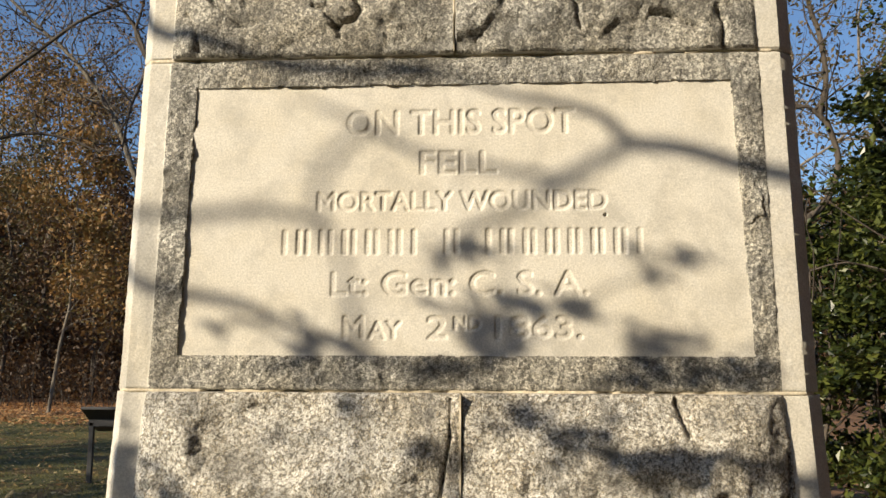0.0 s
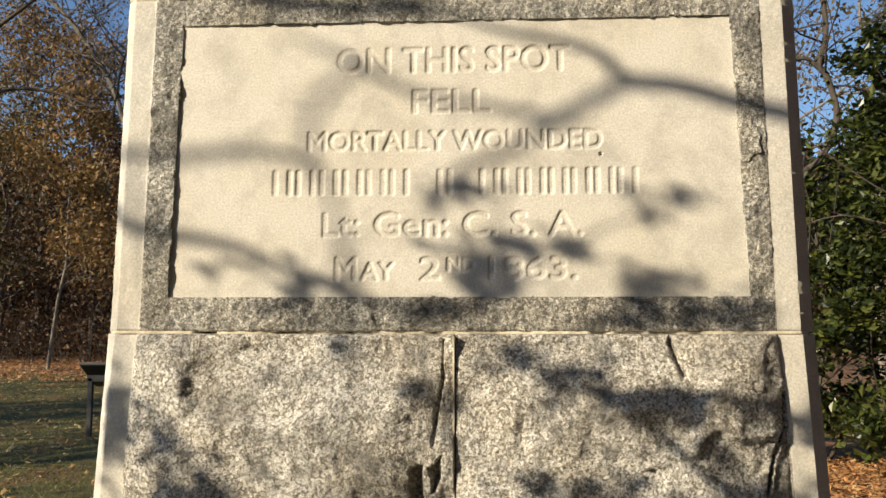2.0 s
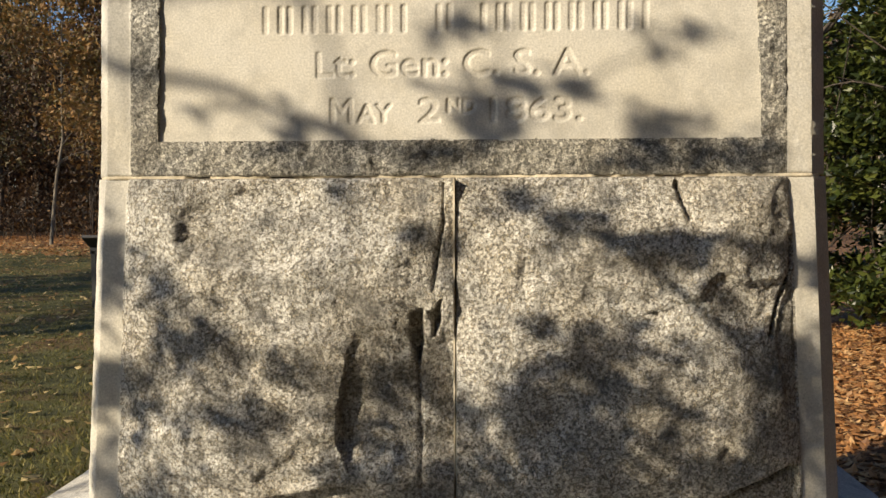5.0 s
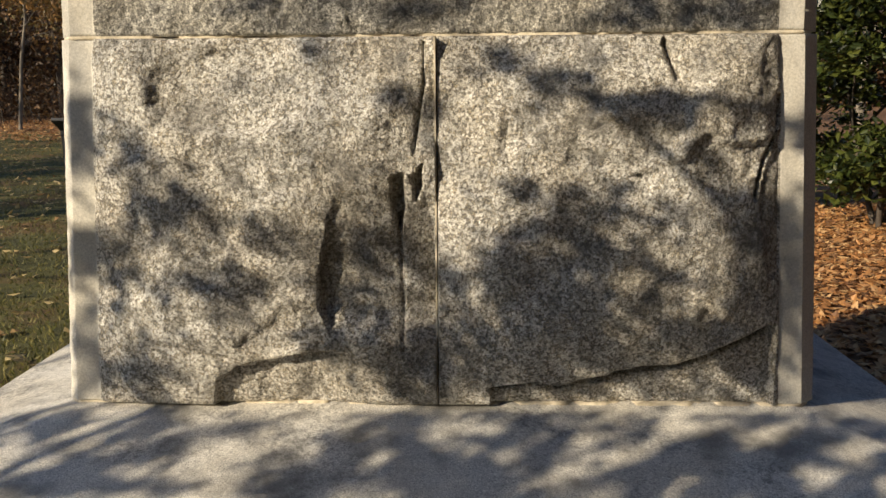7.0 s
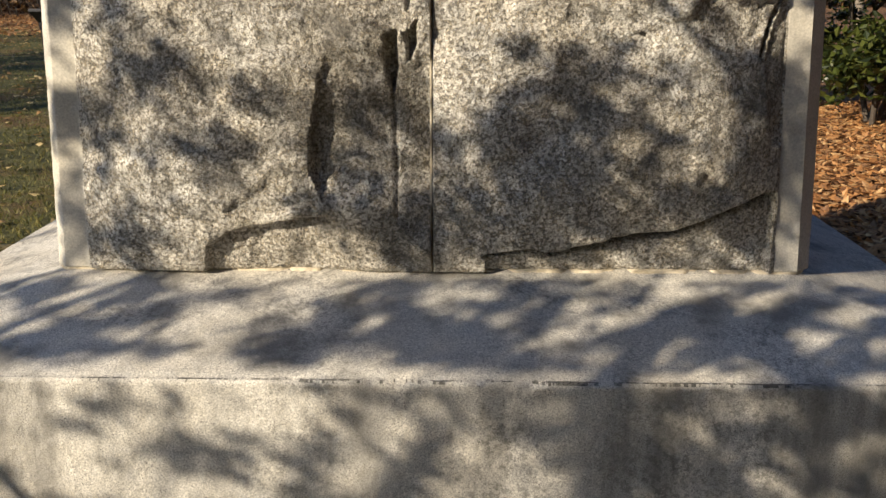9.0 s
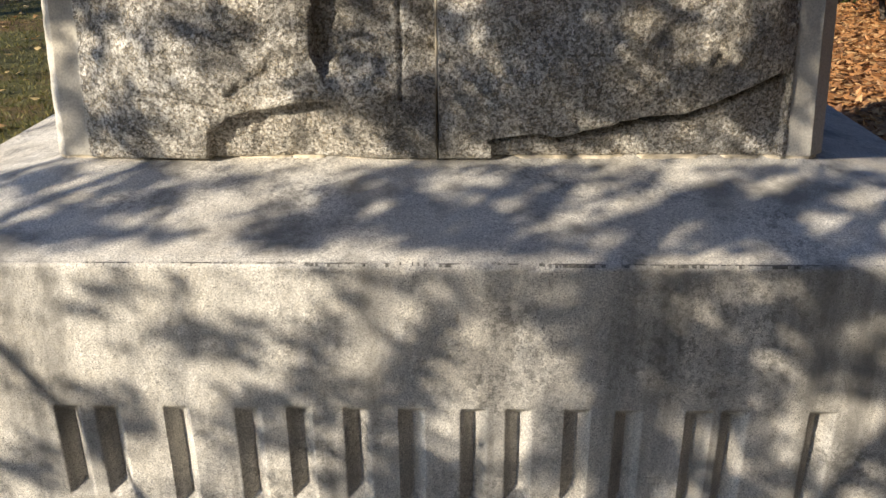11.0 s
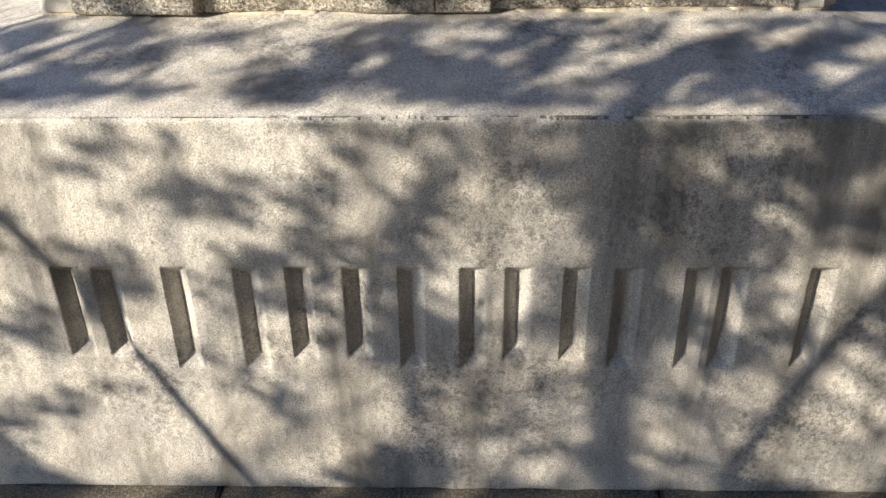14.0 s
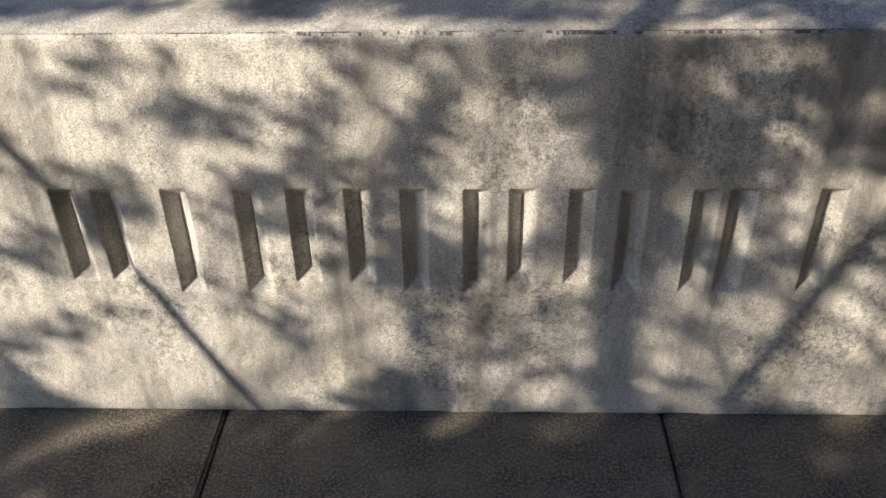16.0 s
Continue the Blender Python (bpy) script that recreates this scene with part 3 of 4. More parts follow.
# ---- ground ----
def ground_height(x, y):
    return -0.06 + 0.05 * noise.noise((x * 0.12, y * 0.12, 0.3)) * min(1.0, max(0.0, (math.hypot(x, y - 2.5) - 2.5) / 5))


gx = [-3000, -600, -150, -60] + [-44 + 1.0 * i for i in range(80)] + [60, 150, 600, 3000]
gy = [-3000, -600, -150, -40] + [-20 + 1.0 * i for i in range(80)] + [90, 200, 600, 3000]
V = [(x, y, ground_height(x, y)) for y in gy for x in gx]
n = len(gx)
F = [(j * n + i, j * n + i + 1, (j + 1) * n + i + 1, (j + 1) * n + i) for j in range(len(gy) - 1) for i in range(n - 1)]
ground = link("ground", V, F, LAWN)
tagged(ground, "autumn lawn with worn soil giving way to leafy woodland floor", "ground", kind="structure")
pavement = thing("pavement", "dark weathered concrete slabs round the monument's plinth", "pavement", kind="structure")
SLAB = 0.868
for i in range(-2, 3):
    x0 = -0.4405 + SLAB * (i)
    part("slab", box(x0 + 0.0025, x0 + SLAB - 0.0025, PLINTH_FRONT - 0.87, PLINTH_FRONT + 0.05, -0.12, 0.0, 0.006), CONCRETE, pavement)
for x0 in (PL - 0.85, PR - 0.02):
    for j in range(3):
        part("slab", box(x0, x0 + SLAB, PLINTH_FRONT + 0.058 + j * 0.8, PLINTH_FRONT + 0.85 + j * 0.8, -0.12, 0.0, 0.006), CONCRETE, pavement)
part("mortar_bed", box(PL - 0.8, PR + 0.8, PLINTH_FRONT - 0.85, PLINTH_FRONT + 2.3, -0.13, -0.02), CONCRETE, pavement)

# ---- trees ----
class Wood:
    """Collects tapered tubes for trunks, limbs and twigs, and folded leaves."""

    def __init__(self):
        self.v, self.f, self.lv, self.lf = [], [], [], []

    def tube(self, pts, r0, r1, sides=6):
        pts = [Vector(p) for p in pts]
        n, b = len(pts), len(self.v)
        for i, p in enumerate(pts):
            d = (pts[min(i + 1, n - 1)] - pts[max(i - 1, 0)]).normalized()
            a = d.cross(Vector((0.3, 0.2, 1) if abs(d.z) < 0.9 else (1, 0, 0))).normalized()
            c = d.cross(a)
            r = r0 + (r1 - r0) * i / (n - 1)
            for k in range(sides):
                w = 2 * math.pi * k / sides
                self.v.append(p + (a * math.cos(w) + c * math.sin(w)) * r)
        for i in range(n - 1):
            for k in range(sides):
                k2 = (k + 1) % sides
                self.f.append((b + i * sides + k, b + i * sides + k2, b + (i + 1) * sides + k2, b + (i + 1) * sides + k))

    def leaf(self, p, size, rnd, flat=0.0):
        """A pointed leaf, folded along its rib."""
        u = Vector((rnd.gauss(0, 1), rnd.gauss(0, 1), rnd.gauss(0, 1) * (1 - flat))).normalized()
        w = u.cross(Vector((rnd.gauss(0, 1 - flat), rnd.gauss(0, 1 - flat), 1 if flat else rnd.gauss(0, 1)))).normalized()
        nrm = u.cross(w)
        b = len(self.lv)
        self.lv += [p - u * size * 0.5, p + w * size * 0.3 + nrm * size * 0.10, p + u * size * 0.55, p - w * size * 0.3 + nrm * size * 0.10]
        self.lf += [(b, b + 1, b + 2), (b, b + 2, b + 3)]

    def put(self, name, label, category, bark, leaves, at, group=""):
        t = thing(name, label, category, at, group)
        o = Vector(at)
        if self.v:
            link("trunk", [v - o for v in self.v], self.f, bark, t)
        if self.lv:
            link("crown", [v - o for v in self.lv], self.lf, leaves, t, smooth=False)
        return t


def smooth_path(pts, per=6):
    """Catmull-Rom through the points."""
    P = [Vector(p) for p in pts]
    P = [P[0] * 2 - P[1]] + P + [P[-1] * 2 - P[-2]]
    out = []
    for i in range(1, len(P) - 2):
        for k in range(per):
            t = k / per
            a, b, c, d = P[i - 1:i + 3]
            out.append(0.5 * (2 * b + (c - a) * t + (2 * a - 5 * b + 4 * c - d) * t * t + (3 * b - a - 3 * c + d) * t ** 3))
    return out + [P[-2]]


def grow(wood, start, way, length, radius, depth, rnd, leaf=0.0, per=0, gnarl=0.25, up=0.08, flat=0.0, thin=0.55, forks=(3, 5)):
    """A branch with its own branches; leaf: leaf size at the last two levels."""
    p, d = Vector(start), Vector(way).normalized()
    pts, n = [p.copy()], 6
    for i in range(n):
        d = (d + Vector((rnd.gauss(0, gnarl), rnd.gauss(0, gnarl), rnd.gauss(0, gnarl) + up)) * 0.6).normalized()
        p = p + d * length / n
        pts.append(p.copy())
    wood.tube(pts, radius, radius * 0.35, 6 if depth > 1 else 4)
    if depth <= 1 and per:
        for _ in range(per):
            q = pts[rnd.randrange(1, len(pts))] + Vector((rnd.gauss(0, 1), rnd.gauss(0, 1), rnd.gauss(0, 0.7))) * leaf * 2.2
            wood.leaf(q, leaf * rnd.uniform(0.7, 1.3), rnd, flat)
    if depth > 0:
        for _ in range(rnd.randint(*forks)):
            i = rnd.randrange(2, len(pts))
            side = Vector((rnd.gauss(0, 1), rnd.gauss(0, 1), rnd.gauss(0.15, 0.6))).normalized()
            grow(wood, pts[i], (d * 0.7 + side * 0.9), length * thin * rnd.uniform(0.7, 1.2), radius * 0.45 * (1 - 0.05 * i), depth - 1, rnd, leaf, per, gnarl, up, flat, thin, forks)


def woodland_tree(name, label, x, y, height, radius, seed, bark, leaves, leaf, per, group="woodland trees", lean=(0, 0), first=0.3, limbs=12, spread=0.38, levels=2):
    rnd = random.Random(seed)
    w = Wood()
    z0 = ground_height(x, y) - 0.1
    pts = [Vector((x + lean[0] * s * height + rnd.gauss(0, 0.06) * s * 3, y + lean[1] * s * height, z0 + s * height)) for s in [i / 9 for i in range(10)]]
    w.tube(pts, radius, radius * 0.16, 8)
    for k in range(limbs):
        s = first + (1 - first) * (k + rnd.random()) / limbs
        i = min(8, int(s * 9))
        p = pts[i].lerp(pts[i + 1], s * 9 - i)
        a = rnd.uniform(0, 6.283)
        L = height * spread * (1.15 - 0.75 * s) * rnd.uniform(0.7, 1.2)
        grow(w, p, (math.cos(a), math.sin(a), rnd.uniform(0.1, 0.7)), L, radius * 0.4 * (1.1 - 0.8 * s), levels, rnd, leaf, per)
    return w.put(name, label, "tree", bark, leaves, (x, y, z0), group)


# the tree by the monument whose boughs throw the dappled shade
S = SUN_DIR


def lit(x, z, d, y=None):
    """The place d metres towards the sun from a point of the shaft's front, or of a face at depth y."""
    return Vector((x, front(z) - 0.02 if y is None else y, z)) + S * d


shade = Wood()
rnd = random.Random(5)
TRUNK = Vector((-2.9, -3.6, -0.1))
TRUNK_PTS = smooth_path([TRUNK, TRUNK + Vector((0.05, 0.1, 2.2)), TRUNK + Vector((-0.05, -0.1, 4.6)), TRUNK + Vector((0.1, 0.05, 7.0)), TRUNK + Vector((0.0, 0.1, 9.5))])
shade.tube(TRUNK_PTS, 0.17, 0.05, 10)
nodes = []
TRUNK2 = Vector((-7.3, -2.1, -0.1))
TRUNK_PTS2 = smooth_path([TRUNK2, TRUNK2 + Vector((-0.05, 0.0, 2.4)), TRUNK2 + Vector((0.15, 0.1, 4.8)), TRUNK2 + Vector((0.05, -0.05, 7.2)), TRUNK2 + Vector((0.1, 0.1, 10.0))])
shade2 = Wood()
shade2.tube(TRUNK_PTS2, 0.19, 0.05, 10)
NEAR = 0.66


def bough(points, d0, d1, r0, r1, y=None, stem=True):
    """A bough over the sun's way to the monument; it springs from the trunk."""
    n = len(points)
    pts = [lit(x, z, (d0 + (d1 - d0) * i / (n - 1)) * NEAR, y) for i, (x, z) in enumerate(points)]
    if stem:
        root = min(TRUNK_PTS if points[0][0] > 0 else TRUNK_PTS2, key=lambda q: abs(q.z - pts[0].z + 0.6))
        mid = root.lerp(pts[0], 0.55) + Vector((0, 0, 0.25))
        pts = [root, mid] + pts
    path = smooth_path(pts)
    (shade if points[0][0] > 0 or not stem else shade2).tube(path, r0, r1, 6)
    nodes.extend(path[len(path) // 3:])
    return path


bough([(0.95, 1.90), (0.64, 1.99), (0.53, 2.02), (0.41, 2.06), (0.30, 2.07)], 6.4, 6.0, 0.028, 0.015)
bough([(0.30, 2.07), (0.25, 2.13), (0.16, 2.16), (0.06, 2.18), (-0.08, 2.23), (-0.22, 2.26)], 6.0, 6.4, 0.013, 0.007, stem=False)
bough([(0.30, 2.07), (0.21, 2.02), (0.13, 1.97), (0.04, 1.92), (-0.03, 1.89), (-0.08, 1.81)], 6.0, 5.6, 0.012, 0.006, stem=False)
bough([(0.20, 1.99), (-0.10, 2.05), (-0.16, 2.07), (-0.22, 2.11), (-0.28, 2.14), (-0.36, 2.17)], 7.4, 8.2, 0.010, 0.007, stem=False)
bough([(-0.22, 2.12), (-0.28, 2.08), (-0.32, 2.03), (-0.34, 1.97), (-0.32, 1.89), (-0.28, 1.83)], 7.6, 8.0, 0.009, 0.007, stem=False)
bough([(-0.95, 1.95), (-0.68, 1.93), (-0.57, 1.93), (-0.47, 1.94), (-0.38, 1.93), (-0.31, 1.90)], 7.6, 7.4, 0.013, 0.009)
bough([(-0.90, 1.82), (-0.69, 1.78), (-0.57, 1.76), (-0.47, 1.74), (-0.37, 1.69), (-0.29, 1.66), (-0.20, 1.63), (-0.10, 1.61), (0.0, 1.58), (0.12, 1.51), (0.27, 1.45)], 6.2, 5.6, 0.015, 0.006)
bough([(-0.90, 2.38), (-0.69, 2.33), (-0.59, 2.30), (-0.49, 2.27), (-0.37, 2.24), (-0.1, 2.22)], 5.4, 5.2, 0.022, 0.012)
bough([(0.20, 1.44), (0.35, 1.415), (0.48, 1.42), (0.60, 1.40), (0.9, 1.36)][::-1], 4.4, 4.0, 0.012, 0.008)
bough([(0.30, 1.43), (0.37, 1.38), (0.44, 1.32), (0.51, 1.26), (0.55, 1.21), (0.575, 1.14), (0.58, 1.05), (0.57, 0.9)], 4.8, 4.5, 0.012, 0.010, stem=False)
FRONT = PLINTH_FRONT
bough([(-1.1, 1.15), (-0.9, 0.86), (-0.72, 0.61), (-0.64, 0.49), (-0.58, 0.38), (-0.53, 0.31), (-0.48, 0.21), (-0.42, 0.09), (-0.36, -0.02)], 3.9, 2.6, 0.013, 0.010, FRONT)
bough([(0.27, 0.95), (0.28, 0.78), (0.29, 0.60), (0.30, 0.42), (0.32, 0.19), (0.33, 0.02)], 6.6, 5.4, 0.036, 0.030, FRONT)
bough([(1.15, 1.12), (0.95, 0.82), (0.79, 0.53), (0.69, 0.36), (0.62, 0.20), (0.54, 0.02)], 4.4, 3.8, 0.016, 0.014, FRONT)


def spray(c, r, d, y=None, leaf=0.042):
    """A twig with leaves whose shade is about r across."""
    p = lit(c[0], c[1], d * NEAR, y)
    near = min(nodes, key=lambda q: (q - p).length)
    shade.tube([near, near.lerp(p, 0.5) + Vector((rnd.gauss(0, 0.04), rnd.gauss(0, 0.04), 0.05)), p], 0.006, 0.002, 4)
    count = max(4, int((r / leaf) ** 2 * 13))
    for _ in range(count):
        a, q = rnd.uniform(0, 6.283), 1.12 * r * rnd.random() ** 0.6
        off = Vector((math.cos(a) * q, 0, math.sin(a) * q)) + S * rnd.gauss(0, 0.18)
        shade.leaf(p + off, leaf * rnd.uniform(0.8, 1.5), rnd)


# foliage: where it hangs thick, and the gaps in it that let the sun through
MARGIN_SHADE = [(-0.745, 1.43, 0.03, 0.05, 1.8), (-0.745, 1.18, 0.04, 0.035, 2.2), (-0.75, 1.31, 0.03, 0.03, 0.8), (-0.75, 1.00, 0.03, 0.06, 1.3)]
FACE_SHADE = [(-0.55, 0.72, 0.049, 0.017, 0.7), (-0.38, 0.65, 0.068, 0.025, 1.2), (-0.36, 0.63, 0.055, 0.031, 0.5), (-0.18, 0.66, 0.072, 0.025, 1.0), (-0.13, 0.74, 0.035, 0.054, 0.8), (-0.18, 0.76, 0.026, 0.054, 0.6), (-0.21, 0.57, 0.056, 0.026, 1.4), (-0.3, 0.52, 0.033, 0.013, 1.3), (-0.57, 0.51, 0.048, 0.034, 1.3), (-0.57, 0.44, 0.04, 0.047, 1.1), (-0.81, 0.18, 0.06, 0.029, 1.2), (-0.71, 0.21, 0.065, 0.031, 0.9), (-0.86, 0.05, 0.063, 0.093, 1.8), (-0.59, 0.28, 0.042, 0.04, 0.6), (-0.26, 0.21, 0.042, 0.047, 1.4), (-0.33, 0.28, 0.062, 0.052, 0.7), (-0.33, 0.46, 0.039, 0.057, 0.8)]
FACE_SHADE += [(-0.18, 0.44, 0.059, 0.09, 1.0), (-0.24, 0.1, 0.044, 0.044, 0.4), (-0.09, 0.07, 0.055, 0.101, 1.5), (-0.05, 0.22, 0.032, 0.117, 1.0), (-0.04, 0.35, 0.06, 0.073, 1.0), (-0.08, 0.58, 0.023, 0.081, 0.8), (-0.03, 0.66, 0.036, 0.076, 0.9), (-0.43, 0.67, 0.036, 0.02, 0.5), (-0.67, 0.42, 0.04, 0.072, 0.5), (-0.74, 0.39, 0.041, 0.037, 0.6), (0.3, 0.61, 0.04, 0.116, 1.5), (0.33, 0.32, 0.04, 0.143, 1.5), (0.34, 0.09, 0.054, 0.086, 1.2), (0.62, 0.74, 0.067, 0.055, 0.6), (0.59, 0.08, 0.027, 0.073, 1.0), (0.63, 0.21, 0.023, 0.067, 1.0)]
FACE_GAPS = [(-0.08, 0.72, 0.044, 0.037, -0.9), (-0.11, 0.63, 0.036, 0.059, -1.0), (-0.15, 0.21, 0.074, 0.067, -1.5), (0.01, 0.16, 0.043, 0.055, -1.4), (0.08, 0.64, 0.054, 0.034, -1.0), (0.04, 0.74, 0.043, 0.036, -0.6), (0.25, 0.64, 0.027, 0.025, -1.0), (0.23, 0.74, 0.034, 0.036, -0.5), (0.17, 0.56, 0.065, 0.047, -2.0), (0.18, 0.48, 0.076, 0.055, -1.2), (0.24, 0.45, 0.048, 0.056, -1.0), (0.18, 0.39, 0.068, 0.035, -1.1), (0.16, 0.28, 0.071, 0.063, -2.0), (0.24, 0.24, 0.051, 0.065, -1.6), (0.21, 0.15, 0.064, 0.035, -1.2), (0.24, 0.03, 0.066, 0.06, -1.0), (0.08, 0.03, 0.089, 0.06, -0.6), (0.39, 0.68, 0.035, 0.038, -1.2), (0.46, 0.7, 0.052, 0.028, -1.0)]
FACE_GAPS += [(0.55, 0.57, 0.027, 0.031, -0.7), (0.43, 0.46, 0.047, 0.028, -1.1), (0.5, 0.41, 0.038, 0.041, -0.7), (0.41, 0.32, 0.035, 0.037, -1.2), (0.4, 0.23, 0.041, 0.065, -1.3), (0.53, 0.18, 0.062, 0.061, -2.0), (0.61, 0.25, 0.041, 0.059, -1.9), (0.43, 0.11, 0.064, 0.043, -1.1), (0.5, 0.03, 0.076, 0.045, -1.9), (0.7, 0.05, 0.097, 0.052, -2.4), (0.72, 0.22, 0.051, 0.067, -1.9), (0.63, 0.48, 0.037, 0.056, -1.8), (0.7, 0.49, 0.037, 0.045, -1.5), (0.78, 0.29, 0.05, 0.039, -1.5), (0.69, 0.66, 0.035, 0.058, -1.3), (0.62, 0.63, 0.035, 0.04, -0.5), (0.66, 0.12, 0.053, 0.043, -1.2), (0.04, 0.48, 0.038, 0.044, -0.8), (0.64, 0.58, 0.045, 0.041, -0.7)]
SHAFT_SHADE = [(-0.66, 1.44, 0.021, 0.036, 1.2), (-0.62, 1.37, 0.026, 0.042, 1.6), (-0.56, 1.31, 0.03, 0.047, 2.6), (-0.52, 1.24, 0.075, 0.026, 2.0), (-0.47, 1.28, 0.032, 0.021, 1.0), (-0.45, 1.22, 0.053, 0.027, 1.5), (-0.34, 1.21, 0.026, 0.019, 1.5), (-0.68, 1.18, 0.075, 0.027, 1.8), (-0.6, 1.11, 0.043, 0.022, 1.5), (-0.63, 1.07, 0.033, 0.027, 1.4), (-0.43, 1.15, 0.027, 0.021, 1.1), (-0.38, 1.1, 0.043, 0.038, 1.0), (-0.45, 1.07, 0.043, 0.033, 0.9), (-0.28, 1.16, 0.042, 0.027, 0.9), (-0.69, 0.97, 0.033, 0.066, 1.0), (-0.61, 0.92, 0.077, 0.039, 1.2), (-0.41, 1.06, 0.086, 0.027, 0.5), (-0.1, 1.45, 0.026, 0.022, 1.1), (-0.03, 1.43, 0.021, 0.041, 0.6)]
SHAFT_SHADE += [(-0.34, 1.5, 0.062, 0.015, 0.8), (-0.27, 1.53, 0.041, 0.02, 0.8), (-0.16, 1.02, 0.064, 0.043, 1.8), (-0.09, 0.97, 0.064, 0.049, 1.9), (-0.05, 0.89, 0.043, 0.044, 1.9), (-0.13, 1.2, 0.042, 0.042, 0.9), (-0.09, 1.18, 0.042, 0.063, 1.0), (-0.03, 1.06, 0.042, 0.075, 1.6), (-0.18, 1.1, 0.032, 0.064, 1.2), (-0.5, 0.99, 0.087, 0.033, 0.4), (-0.51, 1.26, 0.023, 0.019, -1.6), (0.09, 1.53, 0.061, 0.018, 1.2), (0.2, 1.49, 0.061, 0.018, 1.0), (0.37, 1.42, 0.061, 0.018, 2.4), (0.49, 1.42, 0.08, 0.018, 2.0), (0.56, 1.4, 0.03, 0.03, 1.4), (0.45, 1.33, 0.041, 0.02, 1.0), (0.53, 1.24, 0.031, 0.041, 1.0), (0.59, 1.17, 0.041, 0.094, 1.8)]
SHAFT_SHADE += [(0.6, 1.04, 0.041, 0.053, 1.6), (0.22, 1.23, 0.052, 0.042, 1.3), (0.31, 1.27, 0.061, 0.031, 0.9), (0.4, 1.21, 0.031, 0.031, 1.4), (0.29, 1.15, 0.103, 0.063, 1.6), (0.33, 1.06, 0.104, 0.064, 1.6), (0.17, 1.11, 0.052, 0.053, 1.1), (0.06, 1.11, 0.052, 0.032, 1.7), (0.09, 1.02, 0.095, 0.054, 1.7), (0.23, 0.98, 0.126, 0.054, 1.7), (0.42, 0.97, 0.104, 0.032, 1.6), (0.52, 0.98, 0.062, 0.032, 1.3), (0.12, 1.27, 0.062, 0.021, 0.6), (0.16, 1.43, 0.041, 0.025, 0.5), (0.54, 0.91, 0.083, 0.033, 1.1), (0.17, 0.92, 0.064, 0.027, 1.2), (0.64, 1.06, 0.021, 0.085, 0.8)]
TOP_SHADE = [(-0.73, 1.59, -0.6, 1.64, 0.03, 1.6), (-0.66, 1.56, -0.52, 1.59, 0.025, 1.4), (-0.83, 1.81, -0.76, 1.91, 0.03, 1.5), (-0.74, 1.75, -0.66, 1.83, 0.03, 1.3), (-0.57, 1.66, -0.46, 1.73, 0.025, 0.9), (-0.55, 1.75, -0.48, 1.83, 0.025, 1.2), (-0.48, 1.71, -0.4, 1.81, 0.02, 0.9), (-0.39, 1.74, -0.3, 1.82, 0.025, 1.2), (-0.3, 1.58, -0.17, 1.66, 0.03, 1.5), (-0.3, 1.53, -0.2, 1.59, 0.03, 1.2), (-0.16, 1.7, -0.05, 1.81, 0.03, 1.0), (-0.13, 1.56, 0.0, 1.61, 0.04, 1.0), (-0.08, 1.65, -0.0, 1.7, 0.03, 0.6)]
TOP_GAPS = [(0.07, 1.78, 0.19, 1.8, 0.03, -0.9), (0.09, 1.7, 0.13, 1.72, 0.03, -0.7), (0.21, 1.6, 0.33, 1.63, 0.05, -2.0), (0.32, 1.63, 0.37, 1.7, 0.03, -1.3), (0.24, 1.57, 0.29, 1.59, 0.03, -1.0), (0.46, 1.77, 0.52, 1.82, 0.035, -2.2), (0.3, 1.75, 0.35, 1.78, 0.03, -1.1), (0.39, 1.71, 0.46, 1.75, 0.03, -0.9), (0.59, 1.75, 0.67, 1.81, 0.03, -0.9), (0.5, 1.53, 0.65, 1.63, 0.03, -1.2), (0.73, 1.7, 0.81, 1.75, 0.04, -1.3)]
PANEL_SHADE = [(0.4, 1.83, 0.05, 0.025, 1.3), (0.36, 1.79, 0.028, 0.014, 0.9), (-0.05, 1.81, 0.018, 0.014, 1.6), (0.03, 1.84, 0.04, 0.016, 1.5), (-0.04, 1.85, 0.046, 0.014, 0.9), (0.05, 1.68, 0.047, 0.043, 2.8), (0.12, 1.73, 0.067, 0.016, 1.3), (0.21, 1.72, 0.044, 0.016, 1.1), (-0.01, 1.73, 0.045, 0.018, 1.1), (0.28, 1.7, 0.055, 0.016, 0.9), (0.4, 1.65, 0.043, 0.02, 1.5), (0.34, 1.66, 0.027, 0.017, 0.9), (-0.3, 1.65, 0.046, 0.017, 0.9), (-0.45, 1.69, 0.058, 0.023, 0.6), (0.35, 1.59, 0.065, 0.022, 1.8), (0.52, 1.59, 0.064, 0.024, 1.5), (-0.05, 1.6, 0.056, 0.017, 1.1), (-0.33, 1.6, 0.046, 0.017, 1.1)]


def spots(u, v, marks):
    return sum(a * np.exp(-0.7 * (((u - x) / rx) ** 2 + ((v - z) / rz) ** 2)) for x, z, rx, rz, a in marks)


def streaks(u, v, marks):
    out = 0.0
    for ax, ay, bx, by, w, a in marks:
        k = np.clip(((u - ax) * (bx - ax) + (v - ay) * (by - ay)) / ((bx - ax) ** 2 + (by - ay) ** 2), 0, 1)
        out = out + a * np.exp(-0.7 * ((u - ax - k * (bx - ax)) ** 2 + (v - ay - k * (by - ay)) ** 2) / w ** 2)
    return out


FACE_CLEAR = [(0.165, 0.56, 0.075, 0.05, 0.95), (0.155, 0.29, 0.075, 0.06, 0.95), (0.165, 0.43, 0.08, 0.06, 0.6), (-0.15, 0.21, 0.08, 0.06, 0.6), (0.47, 0.17, 0.07, 0.05, 0.6)]


